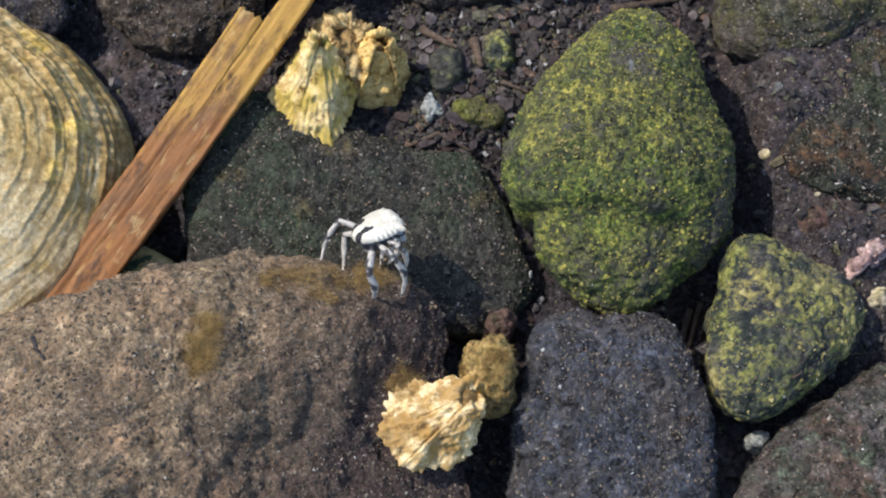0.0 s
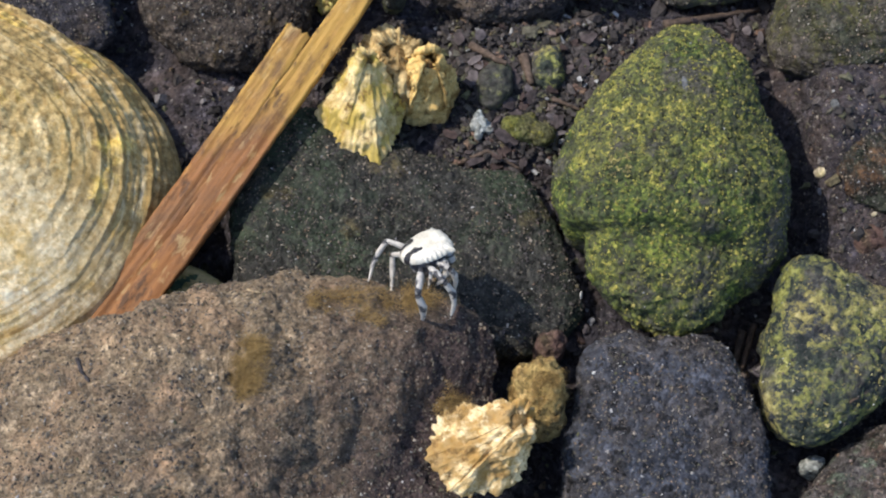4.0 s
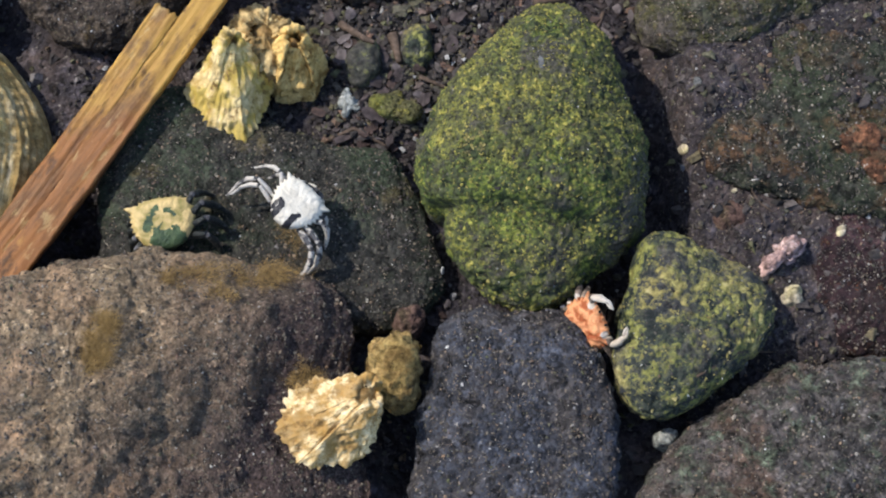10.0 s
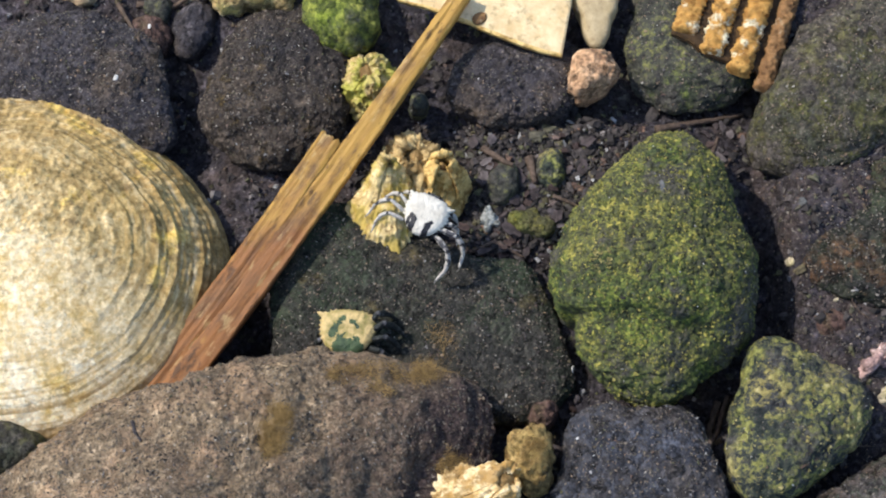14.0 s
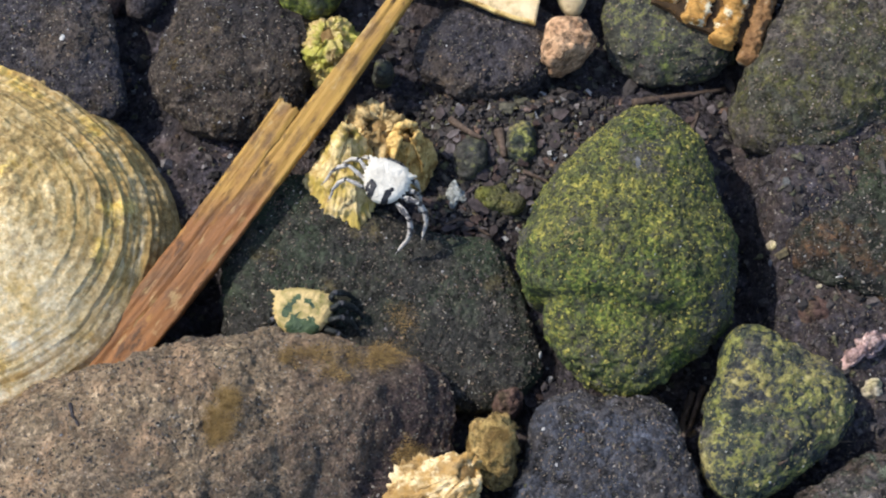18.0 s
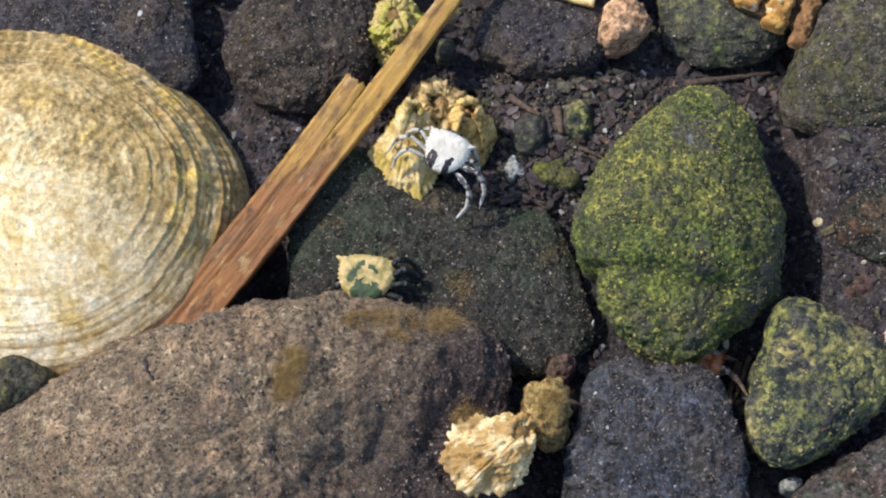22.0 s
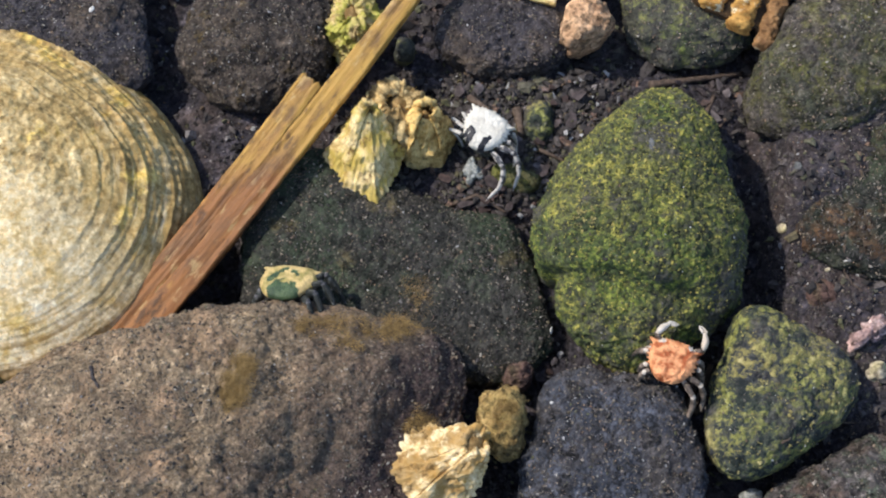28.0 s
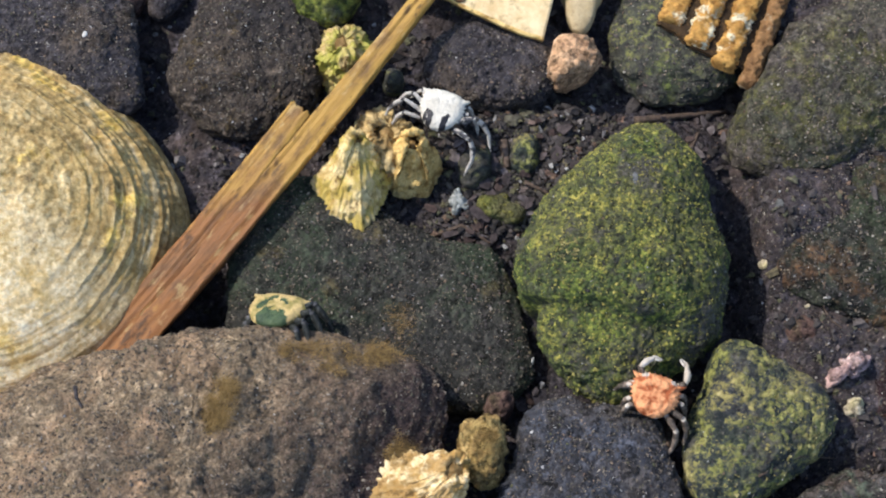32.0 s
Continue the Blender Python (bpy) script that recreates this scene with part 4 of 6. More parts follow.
# ---------------------------------------------------------------- barnacles
def barnacle(at, R, H, top, shift, mat, label, seed, ribs=9, turn=0, tilt=(0, 0), jag=0.1, swell=0.9, worn=0.09, flat=0.8, sides=6, corners=None):
    """A worn acorn barnacle: flat broken wall plates round an opening with two valves. shift moves the crown off the base's centre; corners give an angular foot."""
    root = new("barnacle")
    root.matrix_basis = pose(at[0] * MM, at[1] * MM, at[2] * MM, tilt[0], tilt[1], turn)
    tagged(root, label, "barnacle", "barnacles")
    nv, na = 30, 34
    rng = random.Random(int(seed * 31))
    cuts = [2 * math.pi * (k + rng.uniform(-0.22, 0.22)) / sides for k in range(sides)]
    if corners:
        sides, cuts = len(corners), [math.atan2(y, x) % (2 * math.pi) for x, y in corners]
    for k in range(sides):
        a0, a1 = cuts[k] + 0.004, (cuts[k + 1] if k + 1 < sides else cuts[0] + 2 * math.pi) - 0.004
        mid, half = 0.5 * (a0 + a1), 0.5 * (a1 - a0)
        crown, proud = 1 + rng.uniform(-0.16, 0.12), rng.uniform(-0.07, 0.07)
        slope = rng.uniform(0.8, 1.25)
        verts, faces = [], []
        for layer in (0, 1):
            for i in range(nv + 1):
                v = i / nv
                for j in range(na + 1):
                    a = a0 + (a1 - a0) * j / na
                    c, s = math.cos(a), math.sin(a)
                    bend = 2.6 * noise.noise((c * 1.3, s * 1.3, seed))
                    wave = math.cos(ribs * a + bend) * (0.55 + 0.9 * noise.noise((c * 3, s * 3, seed + 2)))
                    facet = 1 + flat * (0.94 * math.cos(half) / math.cos(a - mid) - 0.94) + proud
                    if corners:
                        (x0, y0), (x1, y1) = corners[k], corners[(k + 1) % sides]
                        facet = (x0 * y1 - x1 * y0) / (c * (y1 - y0) - s * (x1 - x0)) / R
                    foot = R * facet * (1 + jag * wave * (1 - v) ** 3 + (0.05 if corners else 0.16) * noise.noise((c * 1.6, s * 1.6, seed)))
                    r = foot + (top - foot) * v ** (swell * slope)
                    edge = abs(2 * j / na - 1) ** 6
                    r += R * (0.12 * jag * wave * (1 - v) ** 0.7 + 0.02 * math.sin(15 * v + 5 * noise.noise((c, v * 2, seed))) - 0.03 * edge) - layer * 0.12 * R
                    z = H * v ** 0.9 * crown - layer * 0.1 * H * v
                    p = Vector(((r * c + shift[0] * v), (r * s + shift[1] * v), z))
                    q = p * (2.2 / R) + Vector((seed * 7, 0, 0))
                    out = Vector((c, s, 0.5))
                    p += out * R * worn * (noise.noise(q) + 0.7 * noise.noise(q * 2.7) + 0.5 * noise.noise(q * 6.0) + 0.3 * noise.noise(q * 13.0))
                    verts.append(p * MM)
        n = (nv + 1) * (na + 1)
        row = na + 1
        for i in range(nv):
            for j in range(na):
                q = i * row + j
                faces.append((q, q + 1, q + row + 1, q + row))
                faces.append((n + q, n + q + row, n + q + row + 1, n + q + 1))
            faces.append((i * row, (i + 1) * row, n + (i + 1) * row, n + i * row))
            q = i * row + na
            faces.append((q + row, q, n + q, n + q + row))
        for j in range(na):
            q = nv * row + j
            faces.append((q, q + 1, n + q + 1, n + q))
        part("plate", mesh_from("plate", verts, faces, mat), root)
    for s in (-1, 1):
        verts, faces = [], []
        for i in range(7):
            for j in range(9):
                u, w = i / 6, j / 8 * 2 - 1
                verts.append(((shift[0] * 0.9 + s * top * 1.15 * u) * MM, (shift[1] * 0.9 + w * top * 1.15) * MM,
                              (H * 0.88 - 0.22 * H * u * u - 0.12 * H * w * w + 0.03 * H * noise.noise((u * 5, w * 5, seed))) * MM))
        for i in range(6):
            for j in range(8):
                f = (i * 9 + j, (i + 1) * 9 + j, (i + 1) * 9 + j + 1, i * 9 + j + 1)
                faces.append(f if s > 0 else f[::-1])
        part("valve", mesh_from("valve", verts, faces, M_BARN_IN), root, "dull brownish closed valve")
    return root


barnacle((-11.6, 46.4, -6.5), 8.9, 10.5, 1.4, (0.4, 7.6), M_BARN, "large yellowish ribbed barnacle on the flat stone", 1.0, 34, jag=0.05, worn=0.075, swell=1.0,
         corners=((7.4, 1.5), (7.6, 7.2), (0.5, 11.0), (-4.8, 8.4), (-8.8, 1.8), (-4.4, -5.6), (2.4, -9.4)))
barnacle((-0.5, 52.4, -11.0), 5.6, 13.2, 1.5, (0.0, 2.2), M_BARN3, "ochre round barnacle beside a larger one", 2.0, 11, swell=2.4, worn=0.13, jag=0.05)
barnacle((-6.6, 57.0, -11.0), 7.6, 10.5, 2.4, (0.6, 0.6), M_BARN4, "crumbling ochre-brown barnacle behind two larger ones", 3.0, 8, swell=2.6, worn=0.2)
barnacle((4.0, -15.2, 1.5), 8.6, 8.2, 2.4, (5.6, 3.2), M_BARN2, "bright cream ribbed barnacle on the boulder's flank", 4.0, 26, tilt=(0, 14), jag=0.05, worn=0.11, flat=0.5)
barnacle((-16.5, 76.5, -11), 6.6, 8.5, 2.2, (0.4, 1.4), M_BARN5, "yellow-green barnacle beside the wood splinter", 5.0, 6, swell=2.4, worn=0.22, jag=0.04)


# ---------------------------------------------------------------- shell fragments
def build_flat_shell():
    """A curved flake of cream shell, straight along its lower edge."""
    root = new("shell_fragment")
    root.matrix_basis = pose(8.5 * MM, 92.5 * MM, -1.5 * MM, 6, 0, -11)
    tagged(root, "flat cream shell fragment under the wood tip", "shell")
    nu, nv = 60, 26
    verts, faces = [], []
    for layer in (0, 1):
        for i in range(nu + 1):
            u = i / nu
            x = -19.5 + 37.5 * u
            hi = 9.2 * max(0.0, 1 - abs((u - 0.5) / 0.52) ** 3.2) ** 0.6 + 0.25 * noise.noise((u * 9, 1, 0)) + 1.5 * u
            lo = -2.6 - 6.3 * smooth01(0.0, 1.0, u) + 0.3 * noise.noise((u * 12, 4, 0))
            if u < 0.04:
                hi, lo = 0.5 + 60 * u, 0.2 - 70 * u
            for j in range(nv + 1):
                v = j / nv
                y = lo + (hi - lo) * v
                z = 1.3 * math.cos((v - 0.45) * 2.2) - 0.6 * (2 * u - 1) ** 2 + 0.09 * math.sin(46 * v + 4 * u) + 0.12 * noise.noise((x * 0.4, y * 0.4, 3))
                verts.append((x * MM, y * MM, (z - layer * 1.3) * MM))
    n, row = (nu + 1) * (nv + 1), nv + 1
    for i in range(nu):
        for j in range(nv):
            q = i * row + j
            faces.append((q, q + row, q + row + 1, q + 1))
            faces.append((n + q, n + q + 1, n + q + row + 1, n + q + row))
        q = i * row
        faces.append((q, n + q, n + q + row, q + row))
        q = i * row + nv
        faces.append((q, q + row, n + q + row, n + q))
    for j in range(nv):
        faces.append((j, j + 1, n + j + 1, n + j))
        q = nu * row + j
        faces.append((q + 1, q, n + q, n + q + 1))
    rim = [f for f in faces if min(v % n % row for v in f) < 1]
    body = [f for f in faces if min(v % n % row for v in f) >= 1]
    for name, some, mat, label in (("flake", body, M_FLAT, ""), ("edge", rim, M_BARN3, "brownish chipped edge")):
        used = sorted({v for f in some for v in f})
        index = {v: k for k, v in enumerate(used)}
        part(name, mesh_from(name, [verts[v] for v in used], [tuple(index[v] for v in f) for f in some], mat), root, label)


build_flat_shell()


def build_ribbed_shell():
    """A broken piece of ribbed shell: four strong ribs over a thin curved plate."""
    root = new("ribbed_shell_fragment")
    root.matrix_basis = pose(62.3 * MM, 90.8 * MM, -0.6 * MM, 4, 6, -19)
    tagged(root, "broken ochre and white shell piece with four ribs", "shell")
    spans = ((-9.8, 15.0, -9.8), (-12.8, 13.6, -3.2), (-15.0, 12.8, 3.3), (-16.2, 9.2, 9.2))
    verts, faces = [], []
    nu, nv = 24, 24
    for layer in (0, 1):
        for i in range(nu + 1):
            for j in range(nv + 1):
                x = -12.2 + 22.6 * i / nu
                lo = -10.5 - 2.6 * smooth01(-12, -2, x) + 0.8 * noise.noise((x, 1, 2))
                hi = 13.5 - 4.6 * (i / nu) + 0.8 * noise.noise((x, 5, 2))
                y = lo + (hi - lo) * j / nv
                z = 0.4 - 0.012 * (x * x) - layer * 1.0
                verts.append((x * MM, y * MM, z * MM))
    n, row = (nu + 1) * (nv + 1), nv + 1
    for i in range(nu):
        for j in range(nv):
            q = i * row + j
            faces.append((q, q + row, q + row + 1, q + 1))
            faces.append((n + q, n + q + 1, n + q + row + 1, n + q + row))
        for q in (i * row, i * row + nv):
            faces.append((q, q + row, n + q + row, n + q))
    for j in range(nv):
        for q in (j, nu * row + j):
            faces.append((q, q + 1, n + q + 1, n + q))
    part("plate", mesh_from("plate", verts, faces, M_RIBBASE), root)
    for k, (lo, hi, x0) in enumerate(spans):
        verts, faces = [], []
        n1, n2 = 90, 20
        w = 4.9 if k < 3 else 3.7
        for i in range(n1 + 1):
            y = lo + (hi - lo) * i / n1
            cap = min(1, i / 2.0, (n1 - i) / 1.0) ** 0.5
            for j in range(n2 + 1):
                a = math.pi * j / n2
                s = 1 + 0.22 * noise.noise((y * 0.7, k * 3, a)) + 0.22 * noise.noise((y * 1.9, k * 3, a * 2)) + 0.12 * noise.noise((y * 4.2, k * 3, a * 4))
                x = x0 - 0.5 * w * math.cos(a) * s * (0.6 + 0.4 * cap)
                z = -0.3 - 0.012 * x0 * x0 + 2.5 * math.sin(a) ** 0.5 * s * cap + 0.3 * (((1.1 * y + 0.5 * noise.noise((y, k, 0))) % 1.0) - 0.5)
                verts.append((x * MM, y * MM, z * MM))
        for i in range(n1):
            for j in range(n2):
                q = i * (n2 + 1) + j
                faces.append((q, q + n2 + 1, q + n2 + 2, q + 1))
        part("rib", mesh_from("rib", verts, faces, M_RIB if k < 3 else M_RIBBROWN), root)


build_ribbed_shell()

# ---------------------------------------------------------------- pebbles
SMALL = dict(n=(32, 60), box=0.72, lump=0.6, lump_size=3.5, grit=0.2, mid=0.3)
stone("pebble", (-21.7, 92.7, -7), [8.1, 8.6, 10.5, 9.2, 9.1, 9.1, 8.8, 8.7, 8.7, 9.5, 9.6, 9.0], 7, 8, M_SMALLGREEN, "bright green algae-covered stone", **SMALL)
stone("pebble", (-42.9, 101.9, -7), [9.5, 7.5, 7.2, 8.7, 10.5, 11.1, 9.2, 8.5, 8.9, 7.8, 8.9, 13.0], 7, 7, M_LIMPET, "yellow knobbly shell-like stone lying in grit", n=(44, 84), box=0.85, lump=1.1, lump_size=4, grit=0.4, mid=0.9)
stone("pebble", (-58.9, 105.7, -9), [6.0, 6.6, 5.4, 4.7, 5.8, 6.2, 5.9, 5.2, 4.7, 5.5], 4.5, 6, M_ORANGE, "orange-brown rounded pebble lying in grit", **SMALL)
stone("pebble", (-69.7, 106.6, -10), [3.6, 4.1, 5.3, 5.5, 4.2, 4.2, 4.1, 5.4, 6.0, 4.5], 4.5, 5, M_MOSSDARK, "dull green oval pebble lying in grit", **SMALL)
stone("pebble", (-78.4, 100.9, -10), [4.1, 3.6, 4.7, 4.6, 4.2, 4.2, 4.3, 3.8, 4.6, 4.7], 4, 5, M_TAN, "pale tan pebble lying in grit", **SMALL)
stone("pebble", (-89.8, 114.6, -11), [4.5, 4.8, 4.9, 4.3, 4.6, 5.8, 4.5, 4.1, 4.5, 5.5], 5, 5, M_PALE, "pale cream pebble with yellow stains", **SMALL)
stone("pebble", (-78.6, 111.0, -11), [3.4, 3.2, 2.7, 3.2, 3.7, 3.2, 2.7, 3.1], 3, 4, M_OLIVE, "small olive pebble lying in grit", **SMALL)
stone("pebble", (-94.5, 104.7, -12), [8.3, 7.1, 6.8, 6.6, 7.7, 8.3, 7.7, 6.4, 6.2, 7.5], 6, 6, M_DARK, "dark greenish pebble lying in grit", **SMALL)
stone("pebble", (-62.7, 117.4, -11), [5.8, 7.1, 5.6, 5.1, 5.1, 5.5, 6.2, 7.3, 4.4, 4.0], 6, 5, M_OLIVE, "pale green pebble lying in grit", **SMALL)
stone("pebble", (-27.1, 115.4, -10), [8.9, 9.5, 8.6, 8.6, 9.7, 10.9, 10.1, 8.3, 7.5, 8.6, 11.1, 10.1], 6, 6, M_BLUE, "smooth blue-grey stone lying in grit", **SMALL)
stone("pebble", (-9.1, 107.2, -10), [4.9, 4.6, 5.6, 5.2, 4.7, 4.7, 5.0, 5.6, 4.9, 4.8], 4, 5, M_BLUE, "grey pebble with a greenish tint", **SMALL)
stone("pebble", (1.1, 107.6, -11), [4.4, 4.0, 3.4, 3.5, 3.8, 4.2, 3.9, 3.5, 3.7, 3.6], 4, 5, M_BLUE, "small grey pebble behind the cream shell", **SMALL)
stone("pebble", (14.5, 113.9, -9), [8.8, 8.7, 9.7, 8.9, 9.7, 9.7, 8.8, 8.9, 9.1, 9.0, 10.1, 9.8], 6, 6, M_OLIVE, "olive-yellow rounded stone lying in grit", **SMALL)
stone("pebble", (-63.2, 89.9, -11), [4.8, 4.6, 4.8, 4.7, 5.2, 4.9, 4.4, 4.7, 5.1, 5.2], 4, 5, M_BROWN, "brown rounded pebble lying in grit", **SMALL)
stone("pebble", (-53.7, 91.4, -11), [4.3, 5.3, 7.2, 6.0, 4.9, 4.4, 4.8, 6.8, 5.6, 4.4], 4, 5, M_DARK, "blackish wedge-shaped pebble lying in grit", **SMALL)
stone("pebble", (-61.3, 96.3, -11), [3.0, 3.2, 2.6, 3.5, 3.7, 2.5, 3.0, 3.3], 3, 4, M_MOSSDARK, "small dark green pebble lying in grit", **SMALL)
stone("shell_fragment", (31.7, 95.4, -4.5), [5.2, 5.9, 8.1, 10.6, 12.3, 11.2, 10.6, 5.8, 4.6, 4.5, 5.1, 7.2, 12.1, 8.6, 6.1, 5.3], 2.2, 6, M_FLATTAN, "smooth tan wedge-shaped shell piece", "shell", n=(44, 96), box=0.3, lump=0.4, lump_size=6, grit=0.12, mid=0.2)
stone("pebble", (30.6, 76.9, -4), [5.6, 5.4, 5.3, 5.2, 5.0, 4.5, 4.5, 5.4, 5.9, 4.8, 4.4, 4.8], 5, 8, M_PINK, "pinkish pitted pebble with dark pores", n=(44, 84), box=0.45, lump=1.0, lump_size=4, grit=0.3, mid=0.6)
stone("pebble", (-5.5, 72.5, -9), [2.2, 2.4, 2.4, 2.4, 2.1, 2.5, 2.5, 2.3], 3, 5, M_MOSSDARK, "tiny dull green pebble", **SMALL)
stone("pebble", (12.1, 54.3, -9), [3.4, 4.4, 4.9, 4.1, 3.4, 3.6, 4.1, 4.4, 4.2, 3.7], 4, 5, M_MOSSDARK, "mossy green pebble beside the barnacles", **SMALL)
stone("pebble", (22.0, 57.0, -9), [3.1, 3.3, 4.6, 4.6, 3.6, 3.2, 3.6, 4.1, 4.4, 3.6], 4, 5, M_YELLOW, "light green mossy pebble in debris", **SMALL)
stone("pebble", (9.2, 46.2, -9), [2.4, 1.7, 1.9, 2.6, 1.6, 2.2, 1.7, 2.5, 1.6, 2.2], 1.6, 4, M_WHITE, "small whitish angular pebble in dark debris", n=(32, 60), box=0.5, lump=0.9, lump_size=2.0, grit=0.3, mid=0.4)
stone("pebble", (17.5, 45.5, -9.6), [4.6, 3.0, 3.1, 3.3, 4.5, 4.9, 3.5, 2.6, 2.9, 4.6], 3.4, 5, M_OLIVE, "yellow-green flat pebble in debris", **SMALL)
stone("pebble", (76.0, 22.6, -8), [3.8, 3.8, 3.8, 3.4, 3.5, 4.1, 4.3, 3.5, 3.3, 4.0], 3, 4, M_BROWN, "brown pebble sunk in fine grit", **SMALL)
stone("pebble", (62.7, -16.4, -11), [2.1, 2.2, 1.9, 1.8, 2.6, 2.0, 1.8, 1.9], 3, 6, M_WHITE, "whitish pebble deep between stones", **SMALL)
stone("encrusted_lump", (84.9, 15.0, -6), [3.3, 5.0, 3.2, 1.7, 1.6, 2.3, 5.8, 2.3, 1.6, 1.8], 4, 3, M_CORALLINE, "pinkish crusty lump of coralline growth", "crust", n=(36, 72), box=0.8, lump=1.0, lump_size=2, grit=0.5)
stone("encrusted_lump", (85.9, 7.1, -6), [1.8, 1.9, 2.2, 1.9, 2.3, 1.8, 2.1, 2.3], 3, 3, M_PALE, "whitish crusty lump on maroon stone", "crust", n=(22, 44), box=0.8, lump=0.6, lump_size=1.5, grit=0.25)
stone("stone", (-84.4, -2.6, -4.5), [7.6, 6.6, 5.6, 5.8, 6.4, 7.4, 7.2, 6.4, 5.6, 6.4], 6, 10, M_GREYMOSS, "small dark mossy stone between boulder and shell", **SMALL)
stone("pebble", (18.8, 4.7, -8), [2.9, 3.1, 2.7, 2.6, 2.6, 3.1, 2.7, 2.5], 3, 9, M_BROWN, "small brownish crusted pebble beside the boulder", n=(24, 44), box=0.7, lump=0.6, lump_size=2, grit=0.25)
stone("fouled_barnacle", (16.0, -5.0, -6), [4.1, 4.9, 6.4, 6.0, 5.3, 4.4, 5.0, 5.9, 6.7, 4.8], 8, 10, M_FUZZ, "barnacle overgrown with ochre algae fuzz", "barnacle", n=(50, 90), box=0.6, lump=1.2, lump_size=3, grit=0.6)
stone("pebble", (100.8, -6.5, -6), [3.4, 2.5, 2.3, 2.7, 3.4, 2.5, 2.4, 2.5], 4, 8, M_OLIVE, "yellow-green pebble by the maroon stone", **SMALL)


# ---------------------------------------------------------------- gravel and debris
def build_gravel():
    rng = random.Random(11)
    verts, faces = [], []
    for _ in range(15000):
        x, y = rng.uniform(-112, 120), rng.uniform(-45, 135)
        size = min(3.0, 0.5 + rng.expovariate(1.5))
        chip(rng, verts, faces, x, y, bed(x, y) + 0.15 * size, size, 0.55)
    for _ in range(4500):
        x, y = rng.gauss(18, 12), rng.gauss(56, 9)
        size = min(3.2, 0.5 + rng.expovariate(1.4))
        chip(rng, verts, faces, x, y, bed(x, y) + rng.uniform(0.0, 1.2), size, 0.35)
    ob = new("gravel", mesh_from("gravel", verts, faces, M_GRAVEL, False))
    tagged(ob, "dark broken grit and shell debris between the stones", "gravel", kind="stuff")


build_gravel()


def tuft(x, y, r, h, count, seed, label, mat=None, wide=0.8, turn=0.0):
    """A tuft of fine algae threads that lean one way."""
    rng = random.Random(seed)
    verts, faces = [], []
    p0, _ = surface(x, y)
    for _ in range(4 * count):
        a, d = rng.uniform(0, 6.3), 1.5 * r * math.sqrt(rng.random()) * rng.uniform(0.5, 1)
        d *= 1 + 0.35 * noise.noise((math.cos(a) * 1.5, math.sin(a) * 1.5, seed))
        u, v = d * math.cos(a) * wide, d * math.sin(a)
        px, py = x + u * math.cos(turn) - v * math.sin(turn), y + u * math.sin(turn) + v * math.cos(turn)
        thin = noise.noise((px * 0.42, py * 0.42, seed)) + 0.5 * noise.noise((px * 1.1, py * 1.1, seed)) - 1.25 * d / r + 0.75
        if thin < rng.uniform(-0.25, 0.35):
            continue
        p, _n = surface(px, py)
        lean = Vector((rng.gauss(0.5, 0.6), rng.gauss(-0.2, 0.6), 0.8)).normalized()
        side = Vector((rng.uniform(-1, 1), rng.uniform(-1, 1), 0)).normalized() * 0.026 * MM
        L = h * rng.uniform(0.35, 1.1) * MM * (1 - 0.6 * min(1, d / r))
        k = len(verts)
        b = p - Vector((0, 0, 0.2 * MM))
        m = b + lean * L * 0.55
        t = m + (lean + Vector((rng.gauss(0.2, 0.6), rng.gauss(0, 0.6), -0.3))) * L * 0.5
        verts += [b - p0 - side, b - p0 + side, m - p0 - side * 0.8, m - p0 + side * 0.8, t - p0]
        faces += [(k, k + 1, k + 3, k + 2), (k + 2, k + 3, k + 4)]
    ob = new("algae_tuft", mesh_from("algae_tuft", verts, faces, mat or M_ALGAE, False))
    ob.location = p0
    tagged(ob, label, "algae", "algae tufts")


tuft(-32.6, -4.2, 6.0, 5.2, 1500, 1, "golden-brown fuzzy algae tuft on the boulder", wide=0.5, turn=-0.15)
tuft(-31.0, -0.5, 3.2, 4.0, 500, 11, "small brown algae tuft on the boulder", wide=0.8)
tuft(-16.5, 9.4, 7.5, 3.8, 800, 2, "brown algae fringe along the boulder's edge", wide=0.45, turn=1.75)
tuft(-5.0, 10.6, 8.0, 4.4, 1100, 3, "ochre-brown algae fringe on the boulder's crest", wide=0.5, turn=1.9)
tuft(-13.0, 5.5, 4.0, 2.6, 350, 12, "thin brown algae wisp on the boulder", wide=0.5, turn=1.2)
tuft(-1.0, 20.0, 6.5, 1.6, 600, 8, "thin ochre algae film on the flat stone", wide=0.6, turn=0.6)
tuft(-22.0, 9.0, 3.0, 2.4, 500, 4, "thin brown algae fuzz on the boulder")
tuft(0.5, -7.5, 4.6, 3.0, 900, 5, "brown algae fuzz above the bright barnacle")
tuft(16.0, -4.5, 6.0, 2.4, 1600, 6, "ochre algae fuzz on the fouled barnacle", M_FUZZ)
tuft(-4.0, 60.5, 3.0, 1.8, 350, 7, "brown algae fuzz behind the barnacles")
tuft(-15.0, 56.0, 4.2, 2.2, 800, 9, "brown algae fuzz between barnacle and wood splinter")


